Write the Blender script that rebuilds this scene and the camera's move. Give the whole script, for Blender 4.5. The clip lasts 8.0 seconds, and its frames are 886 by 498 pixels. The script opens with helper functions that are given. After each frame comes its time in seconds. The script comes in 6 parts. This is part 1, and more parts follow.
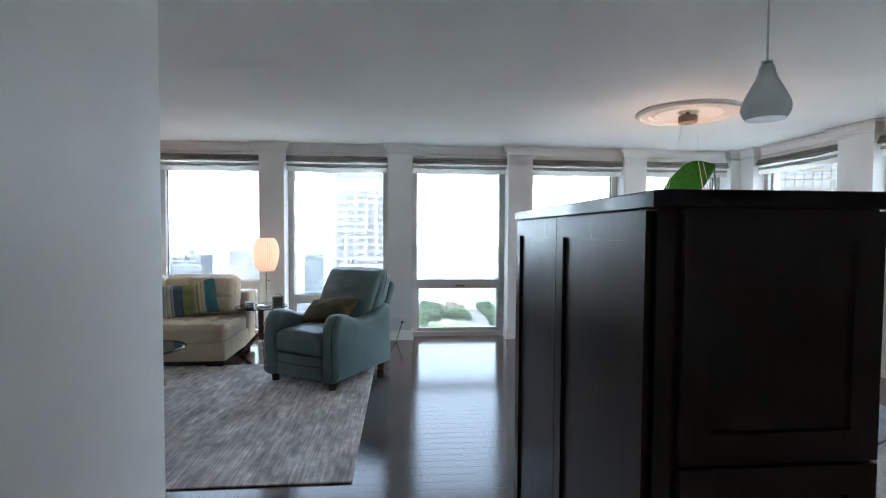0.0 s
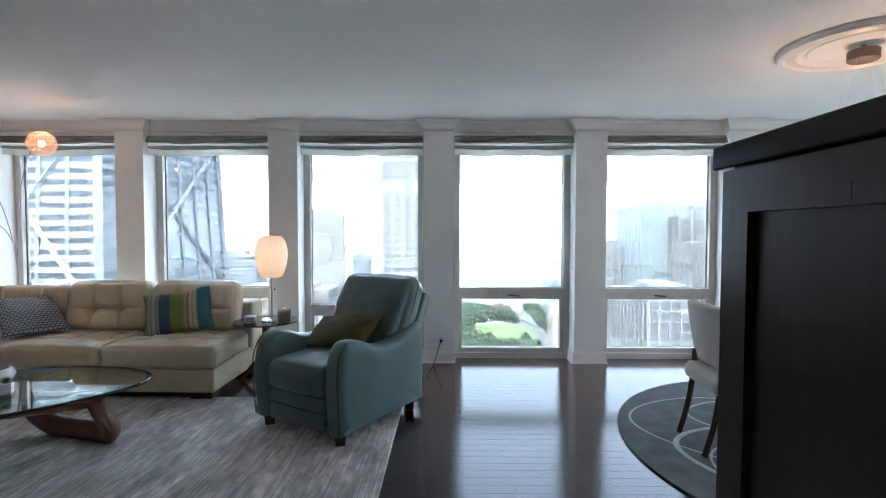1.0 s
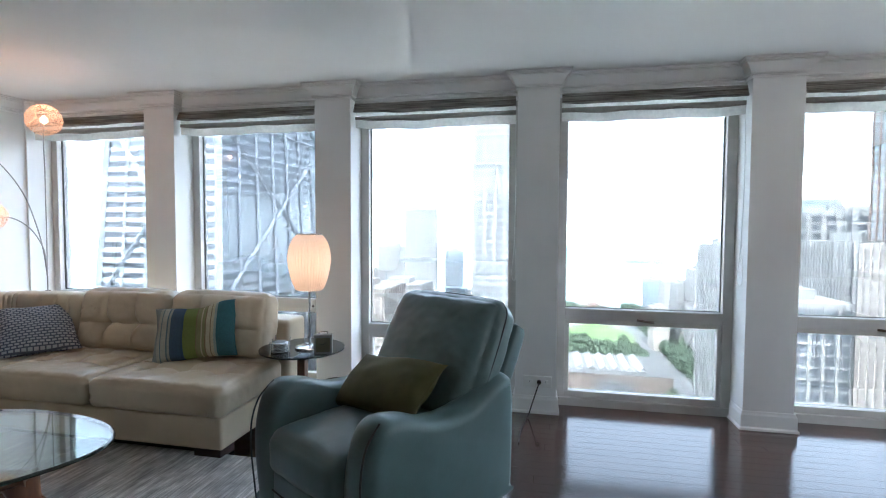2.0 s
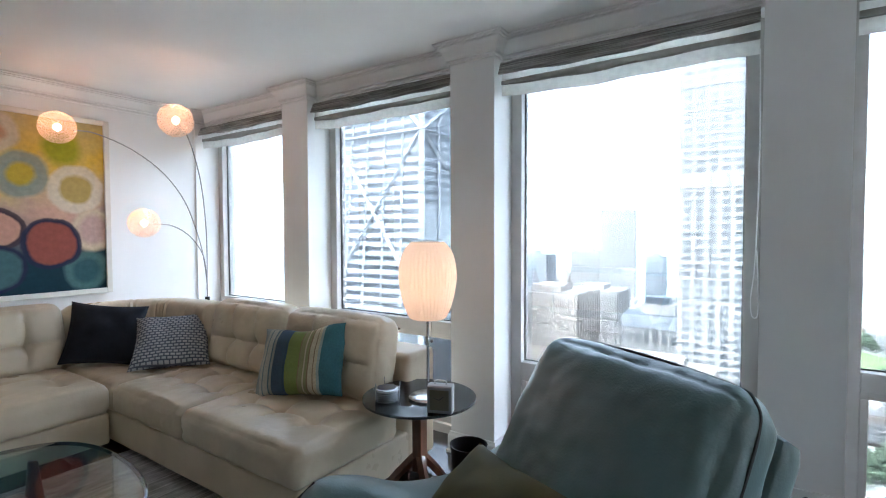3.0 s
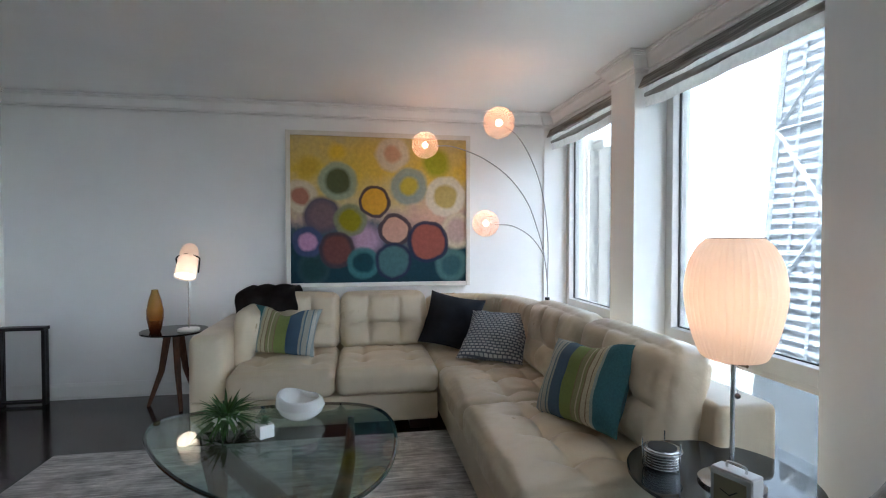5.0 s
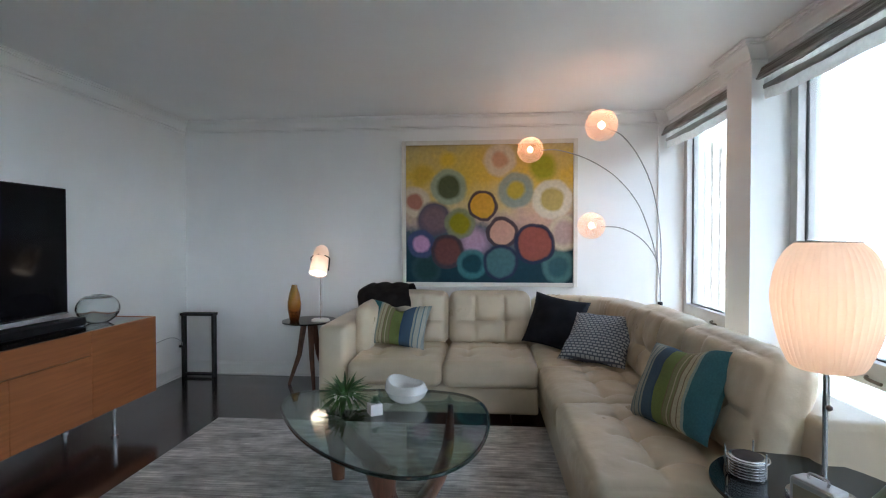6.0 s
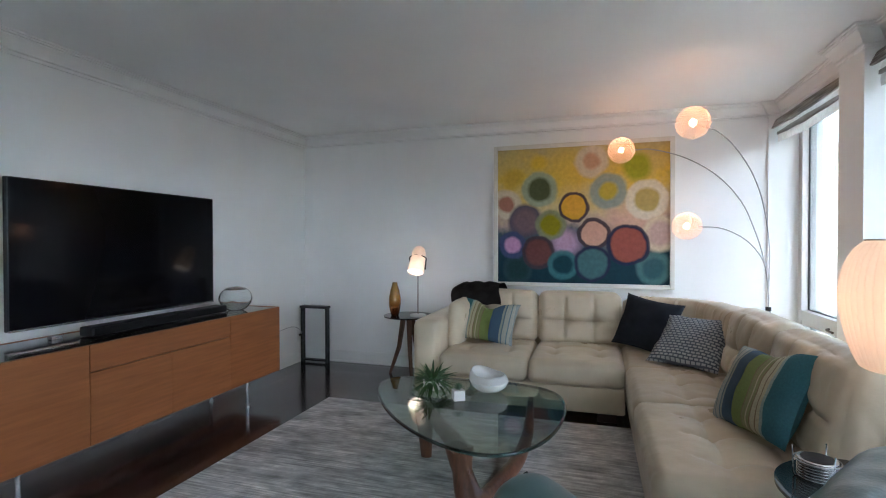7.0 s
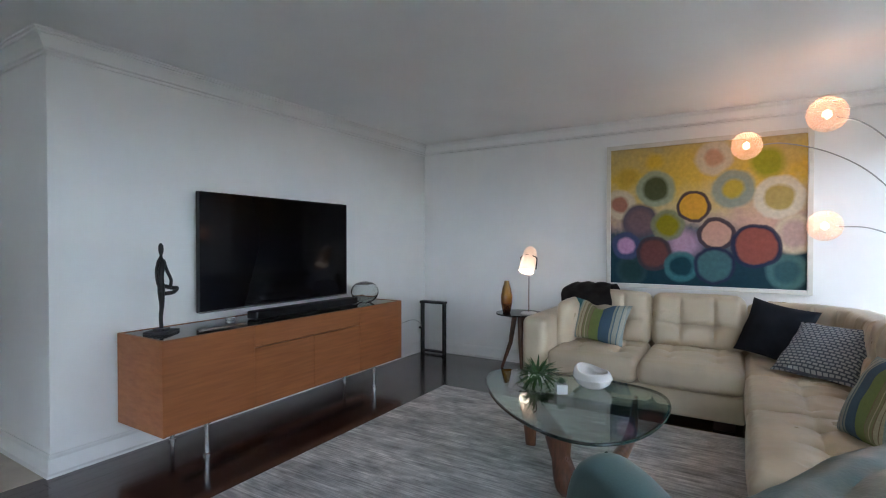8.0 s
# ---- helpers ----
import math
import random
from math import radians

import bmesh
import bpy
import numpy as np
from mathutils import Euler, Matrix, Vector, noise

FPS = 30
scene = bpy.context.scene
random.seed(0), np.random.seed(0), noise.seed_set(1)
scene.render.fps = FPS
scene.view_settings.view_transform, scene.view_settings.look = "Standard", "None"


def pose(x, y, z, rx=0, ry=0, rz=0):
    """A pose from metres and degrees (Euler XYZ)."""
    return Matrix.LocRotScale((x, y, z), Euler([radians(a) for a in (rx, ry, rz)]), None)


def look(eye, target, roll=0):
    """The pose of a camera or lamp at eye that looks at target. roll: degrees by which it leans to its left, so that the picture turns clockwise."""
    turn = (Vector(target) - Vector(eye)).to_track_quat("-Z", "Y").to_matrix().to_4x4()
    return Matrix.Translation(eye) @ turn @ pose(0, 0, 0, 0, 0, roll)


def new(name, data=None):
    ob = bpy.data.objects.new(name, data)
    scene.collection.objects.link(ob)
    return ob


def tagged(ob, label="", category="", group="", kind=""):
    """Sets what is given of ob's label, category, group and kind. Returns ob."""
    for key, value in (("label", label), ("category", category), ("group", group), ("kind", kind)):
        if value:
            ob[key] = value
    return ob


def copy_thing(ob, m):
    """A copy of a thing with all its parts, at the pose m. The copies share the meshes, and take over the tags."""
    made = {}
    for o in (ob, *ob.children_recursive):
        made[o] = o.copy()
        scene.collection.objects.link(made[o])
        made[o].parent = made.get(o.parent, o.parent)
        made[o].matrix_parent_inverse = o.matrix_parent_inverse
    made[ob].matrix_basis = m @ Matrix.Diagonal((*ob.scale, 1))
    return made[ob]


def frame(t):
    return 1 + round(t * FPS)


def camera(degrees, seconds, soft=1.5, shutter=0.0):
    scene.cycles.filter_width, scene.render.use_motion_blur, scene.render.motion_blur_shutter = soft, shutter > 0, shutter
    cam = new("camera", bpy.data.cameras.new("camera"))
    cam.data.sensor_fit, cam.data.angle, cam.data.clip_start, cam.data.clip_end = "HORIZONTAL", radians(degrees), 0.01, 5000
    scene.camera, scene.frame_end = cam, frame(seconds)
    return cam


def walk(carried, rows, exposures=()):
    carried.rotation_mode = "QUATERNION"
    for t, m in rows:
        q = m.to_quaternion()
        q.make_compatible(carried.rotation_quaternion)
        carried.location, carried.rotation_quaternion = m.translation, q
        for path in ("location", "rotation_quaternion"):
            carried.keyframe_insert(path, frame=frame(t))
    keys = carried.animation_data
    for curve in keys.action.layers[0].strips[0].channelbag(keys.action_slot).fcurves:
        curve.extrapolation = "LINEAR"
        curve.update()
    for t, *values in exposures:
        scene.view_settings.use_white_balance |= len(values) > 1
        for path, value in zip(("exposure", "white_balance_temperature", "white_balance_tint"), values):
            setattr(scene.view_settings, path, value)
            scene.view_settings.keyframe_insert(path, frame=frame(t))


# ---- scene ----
cam = camera(84.6, 8.0, 1.1)
PATH = [
    (0, (0.519, 1.222, 1.427), (0.687, 3.214, 1.353), 0.3),
    (0.5, (0.551, 1.833, 1.4), (0.645, 3.829, 1.328), 0.3),
    (1, (0.601, 2.491, 1.384), (0.578, 4.49, 1.311), 0.1),
    (1.2, (0.599, 2.769, 1.366), (0.52, 4.766, 1.294), 0.1),
    (2.3, (0.478, 4.232, 1.397), (-0.08, 6.15, 1.304), 0.2),
    (2.5, (0.442, 4.445, 1.392), (-0.242, 6.323, 1.305), 0.1),
    (3, (0.372, 5.006, 1.389), (-0.739, 6.667, 1.318), -0.2),
    (3.5, (0.269, 5.443, 1.352), (-1.28, 6.707, 1.297), -0.1),
    (4, (0.254, 5.639, 1.338), (-1.522, 6.558, 1.285), 0.0),
    (4.5, (0.277, 5.736, 1.334), (-1.619, 6.372, 1.288), -0.1),
    (5, (0.328, 5.808, 1.339), (-1.643, 6.143, 1.296), 0.0),
    (6.5, (0.621, 6.03, 1.347), (-1.342, 5.65, 1.316), -0.1),
    (7, (0.706, 6.129, 1.334), (-1.203, 5.535, 1.308), -0.1),
    (7.5, (0.793, 6.226, 1.334), (-1.032, 5.409, 1.308), -0.2),
    (8, (0.9, 6.303, 1.344), (-0.808, 5.263, 1.316), -0.0),
]
walk(cam, [(t, look(eye, target, roll)) for t, eye, target, roll in PATH], [(0.0, 7.20, 6080, 7), (1.0, 7.06, 6080, 7), (2.5, 7.16, 6080, 8), (5.0, 7.02, 6150, 7), (6.5, 7.10, 6150, 7), (8.0, 7.20, 6150, 8)])

# ---- world and sun: bright haze ----
world = bpy.data.worlds.new("world")
scene.world = world
world.use_nodes = True
wn, wl = world.node_tree.nodes, world.node_tree.links
sky = wn.new("ShaderNodeTexSky")
sky.sky_type, sky.sun_disc = "NISHITA", False
sky.sun_elevation, sky.sun_rotation = radians(61), radians(194)
sky.dust_density, sky.air_density, sky.altitude = 8.0, 1.0, 150
pale = wn.new("ShaderNodeHueSaturation")
pale.inputs["Saturation"].default_value = 0.45
wl.new(sky.outputs[0], pale.inputs["Color"])
wl.new(pale.outputs[0], wn["Background"].inputs["Color"])
wn["Background"].inputs["Strength"].default_value = 0.15
sun_data = bpy.data.lights.new("sun", "SUN")
sun_data.energy, sun_data.angle, sun_data.color = 0.6, radians(12), (1.0, 0.96, 0.9)
sun = new("sun", sun_data)
sun.matrix_basis = look((0, 0, 0), (0.12, 0.48, -0.87))


# ---- materials ----
def mat(name, color, rough=0.5, metal=0.0, vary=0.08, scale=6.0, bump=0.0, bump_scale=80.0, coat=0.0, stretch=(1, 1, 1),
        other=None, spec=0.5, island=0.0, emit=None, power=0.0):
    """A surface with coarse and fine variation, mixing colour with other, and a fine relief."""
    m = bpy.data.materials.new(name)
    m.use_nodes = True
    n, l = m.node_tree.nodes, m.node_tree.links
    b = n["Principled BSDF"]
    b.inputs["Metallic"].default_value = metal
    b.inputs["Coat Weight"].default_value = coat
    b.inputs["Coat Roughness"].default_value = 0.12
    b.inputs["Specular IOR Level"].default_value = spec
    tc = n.new("ShaderNodeTexCoord")
    mp = n.new("ShaderNodeMapping")
    mp.inputs["Scale"].default_value = stretch
    l.new(tc.outputs["Object"], mp.inputs[0])
    coarse = n.new("ShaderNodeTexNoise")
    coarse.inputs["Scale"].default_value, coarse.inputs["Detail"].default_value = scale, 6
    l.new(mp.outputs[0], coarse.inputs["Vector"])
    second = other or tuple(max(0.0, c * (1 - 3 * vary)) for c in color)
    mix = n.new("ShaderNodeMix")
    mix.data_type = "RGBA"
    mix.inputs["A"].default_value, mix.inputs["B"].default_value = (*color, 1), (*second, 1)
    ramp = n.new("ShaderNodeMapRange")
    ramp.inputs["From Min"].default_value, ramp.inputs["From Max"].default_value = 0.35, 0.7
    l.new(coarse.outputs["Fac"], ramp.inputs["Value"])
    l.new(ramp.outputs[0], mix.inputs["Factor"])
    out = mix.outputs["Result"]
    if island:
        inf = n.new("ShaderNodeObjectInfo")
        geo = n.new("ShaderNodeNewGeometry")
        add = n.new("ShaderNodeMath")
        add.operation = "ADD"
        l.new(inf.outputs["Random"], add.inputs[0])
        l.new(geo.outputs["Random Per Island"], add.inputs[1])
        fr = n.new("ShaderNodeMath")
        fr.operation = "FRACT"
        l.new(add.outputs[0], fr.inputs[0])
        mr = n.new("ShaderNodeMapRange")
        mr.inputs["To Min"].default_value, mr.inputs["To Max"].default_value = 1 - island, 1 + island
        l.new(fr.outputs[0], mr.inputs["Value"])
        hs = n.new("ShaderNodeHueSaturation")
        l.new(mr.outputs[0], hs.inputs["Value"])
        l.new(out, hs.inputs["Color"])
        out = hs.outputs[0]
    l.new(out, b.inputs["Base Color"])
    fine = n.new("ShaderNodeTexNoise")
    fine.inputs["Scale"].default_value, fine.inputs["Detail"].default_value = bump_scale, 4
    l.new(mp.outputs[0], fine.inputs["Vector"])
    rr = n.new("ShaderNodeMapRange")
    rr.inputs["To Min"].default_value, rr.inputs["To Max"].default_value = max(0.02, rough * 0.8), min(1, rough * 1.2)
    l.new(coarse.outputs["Fac"], rr.inputs["Value"])
    l.new(rr.outputs[0], b.inputs["Roughness"])
    if bump:
        bp = n.new("ShaderNodeBump")
        bp.inputs["Strength"].default_value, bp.inputs["Distance"].default_value = bump, 0.004
        l.new(fine.outputs["Fac"], bp.inputs["Height"])
        l.new(bp.outputs[0], b.inputs["Normal"])
    if emit:
        b.inputs["Emission Color"].default_value = (*emit, 1)
        b.inputs["Emission Strength"].default_value = power
    return m


def glass_mat(name, tint, gloss=1.0):
    """A thin pane: clear, with reflections growing towards grazing angles."""
    m = bpy.data.materials.new(name)
    m.use_nodes = True
    n, l = m.node_tree.nodes, m.node_tree.links
    n.remove(n["Principled BSDF"])
    tr = n.new("ShaderNodeBsdfTransparent")
    tr.inputs[0].default_value = (*tint, 1)
    gl = n.new("ShaderNodeBsdfGlossy")
    gl.inputs["Roughness"].default_value = 0.01
    gl.inputs["Color"].default_value = (gloss, gloss, gloss, 1)
    lw = n.new("ShaderNodeLayerWeight")
    pw = n.new("ShaderNodeMath")
    pw.operation, pw.inputs[1].default_value = "POWER", 4.5
    l.new(lw.outputs["Facing"], pw.inputs[0])
    fr = n.new("ShaderNodeMapRange")
    fr.inputs["To Min"].default_value = 0.04
    l.new(pw.outputs[0], fr.inputs["Value"])
    mx = n.new("ShaderNodeMixShader")
    l.new(fr.outputs[0], mx.inputs[0])
    l.new(tr.outputs[0], mx.inputs[1])
    l.new(gl.outputs[0], mx.inputs[2])
    l.new(mx.outputs[0], n["Material Output"].inputs["Surface"])
    return m


def cloth_mat(name, color, through_amount=0.4, stripes=None, vary=0.1):
    """Thin cloth that lets some light through, with woven lines along x."""
    m = bpy.data.materials.new(name)
    m.use_nodes = True
    n, l = m.node_tree.nodes, m.node_tree.links
    n.remove(n["Principled BSDF"])
    tc = n.new("ShaderNodeTexCoord")
    mp = n.new("ShaderNodeMapping")
    mp.inputs["Scale"].default_value = (3, 60, 160) if stripes else (30, 30, 30)
    l.new(tc.outputs["Object"], mp.inputs[0])
    nz = n.new("ShaderNodeTexNoise")
    nz.inputs["Scale"].default_value = 1.0
    l.new(mp.outputs[0], nz.inputs["Vector"])
    rp = n.new("ShaderNodeValToRGB")
    rp.color_ramp.elements[0].position, rp.color_ramp.elements[1].position = 0.35, 0.65
    dark = stripes or tuple(c * (1 - vary) for c in color)
    rp.color_ramp.elements[0].color, rp.color_ramp.elements[1].color = (*dark, 1), (*color, 1)
    l.new(nz.outputs["Fac"], rp.inputs[0])
    d, t = n.new("ShaderNodeBsdfDiffuse"), n.new("ShaderNodeBsdfTranslucent")
    l.new(rp.outputs[0], d.inputs[0])
    l.new(rp.outputs[0], t.inputs[0])
    mx = n.new("ShaderNodeMixShader")
    mx.inputs[0].default_value = through_amount
    l.new(d.outputs[0], mx.inputs[1])
    l.new(t.outputs[0], mx.inputs[2])
    l.new(mx.outputs[0], n["Material Output"].inputs["Surface"])
    return m


WALL = mat("wall paint", (0.84, 0.84, 0.83), 0.55, vary=0.012, scale=2.5, bump=0.03, bump_scale=220)
CEIL = mat("ceiling paint", (0.90, 0.90, 0.895), 0.75, vary=0.012, scale=1.5, bump=0.03, bump_scale=160)
TRIM = mat("trim paint", (0.82, 0.82, 0.81), 0.32, vary=0.012, scale=4)
FLOOR = mat("dark stained oak", (0.016, 0.008, 0.006), 0.16, vary=0.2, scale=5, stretch=(1.5, 22, 6), bump=0.03, bump_scale=30, spec=0.5, coat=0.45, island=0.2)
JOINT = mat("dark joint", (0.008, 0.005, 0.004), 0.7)
TILE = mat("beige stone tile", (0.52, 0.45, 0.36), 0.35, vary=0.08, scale=4, island=0.06)
FRAME = mat("window frame aluminium", (0.56, 0.54, 0.51), 0.4, metal=0.0, vary=0.04, scale=8)
PANE = glass_mat("window glass", (0.240, 0.255, 0.264))
LACQUER = mat("espresso lacquer", (0.024, 0.015, 0.011), 0.3, vary=0.1, scale=5, stretch=(20, 20, 1.2), bump=0.02, bump_scale=30, spec=0.24)
CREAM = mat("cream leather", (0.66, 0.555, 0.40), 0.29, vary=0.06, scale=3, bump=0.34, bump_scale=60, spec=0.6)
TEAL = mat("teal leather", (0.100, 0.172, 0.175), 0.37, vary=0.10, scale=3.5, bump=0.20, bump_scale=160, spec=0.6)
WELT = mat("dark piping", (0.02, 0.03, 0.032), 0.5)
FOOTWOOD = mat("dark wooden foot", (0.03, 0.012, 0.008), 0.35, vary=0.15)
WALNUT = mat("walnut", (0.13, 0.050, 0.025), 0.3, vary=0.16, scale=4, stretch=(12, 12, 2), coat=0.15)
CHERRY = mat("cherry veneer", (0.308, 0.108, 0.038), 0.42, spec=0.35, vary=0.08, scale=3, stretch=(1.0, 4, 14), bump=0.03, bump_scale=25)
STEEL = mat("brushed steel", (0.62, 0.62, 0.62), 0.22, metal=1.0, vary=0.03)
BLACKM = mat("black metal", (0.012, 0.012, 0.013), 0.4, vary=0.1, spec=0.3)
BLACKG = mat("black gloss", (0.006, 0.006, 0.007), 0.07, vary=0.05)
SCREEN = mat("dark screen", (0.003, 0.003, 0.004), 0.09, vary=0.02, scale=1, spec=0.10)
WHITEC = mat("white ceramic", (0.82, 0.81, 0.78), 0.12, vary=0.015)
WHITEP = mat("white plastic", (0.80, 0.80, 0.78), 0.35, vary=0.015)


# ---- mesh helpers ----
def part(name, bm, material, parent=None, label="", smooth=False, kind=""):
    """Link a bmesh as one mesh object, under a thing where a parent is given."""
    me = bpy.data.meshes.new(name)
    bmesh.ops.recalc_face_normals(bm, faces=bm.faces)
    bm.to_mesh(me)
    bm.free()
    if smooth:
        me.shade_smooth()
        me.set_sharp_from_angle(angle=radians(42))
    me.materials.append(material)
    ob = new(name, me)
    ob.parent = parent
    if label or kind:
        tagged(ob, label=label, kind=kind)
    return ob


def thing(name, m, label, category, group=""):
    ob = new(name)
    ob.empty_display_size = 0.1
    ob.matrix_basis = m
    return tagged(ob, label=label, category=category, group=group)


def add_box(bm, x0, x1, y0, y1, z0, z1):
    v = [bm.verts.new(p) for p in ((x0, y0, z0), (x1, y0, z0), (x1, y1, z0), (x0, y1, z0), (x0, y0, z1), (x1, y0, z1), (x1, y1, z1), (x0, y1, z1))]
    for f in ((0, 3, 2, 1), (4, 5, 6, 7), (0, 1, 5, 4), (1, 2, 6, 5), (2, 3, 7, 6), (3, 0, 4, 7)):
        bm.faces.new([v[i] for i in f])
    return v


def box(x0, x1, y0, y1, z0, z1, bevel=0.0, seg=2):
    bm = bmesh.new()
    add_box(bm, x0, x1, y0, y1, z0, z1)
    if bevel:
        bmesh.ops.bevel(bm, geom=list(bm.edges), offset=bevel, segments=seg, profile=0.5, affect="EDGES")
    return bm


def prism(points, z0, z1, bevel=0.0, seg=2):
    """An outline in the plan, raised from z0 to z1."""
    bm = bmesh.new()
    low = [bm.verts.new((x, y, z0)) for x, y in points]
    high = [bm.verts.new((x, y, z1)) for x, y in points]
    bm.faces.new(low)
    bm.faces.new(high)
    rims = []
    for i in range(len(points)):
        j = (i + 1) % len(points)
        bm.faces.new((low[i], low[j], high[j], high[i]))
    if bevel:
        rims = [e for e in bm.edges if abs(e.verts[0].co.z - e.verts[1].co.z) < 1e-6]
        bmesh.ops.bevel(bm, geom=rims, offset=bevel, segments=seg, profile=0.5, affect="EDGES")
    return bm


def lathe(profile, n=32, at=(0, 0, 0), ribs=0, depth=0.0):
    """Turn (radius, height) pairs about the z axis; ribs press grooves into it."""
    bm = bmesh.new()
    rings = []
    for r, z in profile:
        ring = []
        for i in range(n):
            a = 2 * math.pi * i / n
            k = r * (1 - depth * abs(math.sin(a * ribs / 2)) if ribs else 1)
            ring.append(bm.verts.new((at[0] + k * math.cos(a), at[1] + k * math.sin(a), at[2] + z)))
        rings.append(ring)
    for a, b in zip(rings, rings[1:]):
        for i in range(n):
            bm.faces.new((a[i], a[(i + 1) % n], b[(i + 1) % n], b[i]))
    for ring in (rings[0], rings[-1]):
        bm.faces.new(ring)
    return bm


def disc(r, z0, z1, bevel=0.0, n=64, at=(0, 0)):
    return prism([(at[0] + r * math.cos(2 * math.pi * i / n), at[1] + r * math.sin(2 * math.pi * i / n)) for i in range(n)], z0, z1, bevel)


def curve_points(points, n=24):
    """A smooth line through the points."""
    p = [Vector(q) for q in points]
    p = [2 * p[0] - p[1], *p, 2 * p[-1] - p[-2]]
    out = []
    for i in range(1, len(p) - 2):
        for k in range(n):
            t = k / n
            out.append(0.5 * ((2 * p[i]) + (p[i + 1] - p[i - 1]) * t + (2 * p[i - 1] - 5 * p[i] + 4 * p[i + 1] - p[i + 2]) * t * t
                              + (3 * p[i] - p[i - 1] - 3 * p[i + 1] + p[i + 2]) * t ** 3))
    out.append(p[-2])
    return out


def tube(points, radius, n=10, flat=1.0, bm=None):
    """A tube along points; radius a number or one for each point; flat squeezes it sideways."""
    bm = bm or bmesh.new()
    pts = [Vector(p) for p in points]
    rad = radius if hasattr(radius, "__len__") else [radius] * len(pts)
    rings = []
    up = Vector((0, 0, 1))
    side = None
    for i, p in enumerate(pts):
        d = (pts[min(i + 1, len(pts) - 1)] - pts[max(i - 1, 0)]).normalized()
        if side is None:
            side = d.cross(up) if abs(d.z) < 0.95 else d.cross(Vector((0, 1, 0)))
        side = (side - d * side.dot(d)).normalized()
        other = d.cross(side)
        rings.append([bm.verts.new(p + rad[i] * (flat * math.cos(2 * math.pi * k / n) * side + math.sin(2 * math.pi * k / n) * other)) for k in range(n)])
    for a, b in zip(rings, rings[1:]):
        for k in range(n):
            bm.faces.new((a[k], a[(k + 1) % n], b[(k + 1) % n], b[k]))
    bm.faces.new(rings[0])
    bm.faces.new(rings[-1])
    return bm


def moulding(path, profile, bm=None):
    """Sweep an (out, z) profile along a plan line with mitred corners; out is to the right of the line."""
    bm = bm or bmesh.new()
    p = [Vector((x, y)) for x, y in path]
    rows = []
    for i, q in enumerate(p):
        a = (q - p[i - 1]).normalized() if i else None
        b = (p[i + 1] - q).normalized() if i + 1 < len(p) else None
        na = Vector((a.y, -a.x)) if a else None
        nb = Vector((b.y, -b.x)) if b else None
        if na is None:
            o = nb
        elif nb is None:
            o = na
        else:
            o = (na + nb) / max(0.2, 1 + na.dot(nb))
        rows.append([bm.verts.new((q.x + o.x * u, q.y + o.y * u, z)) for u, z in profile])
    k = len(profile)
    for a, b in zip(rows, rows[1:]):
        for i in range(k):
            bm.faces.new((a[i], a[(i + 1) % k], b[(i + 1) % k], b[i]))
    bm.faces.new(rows[0])
    bm.faces.new(rows[-1])
    return bm


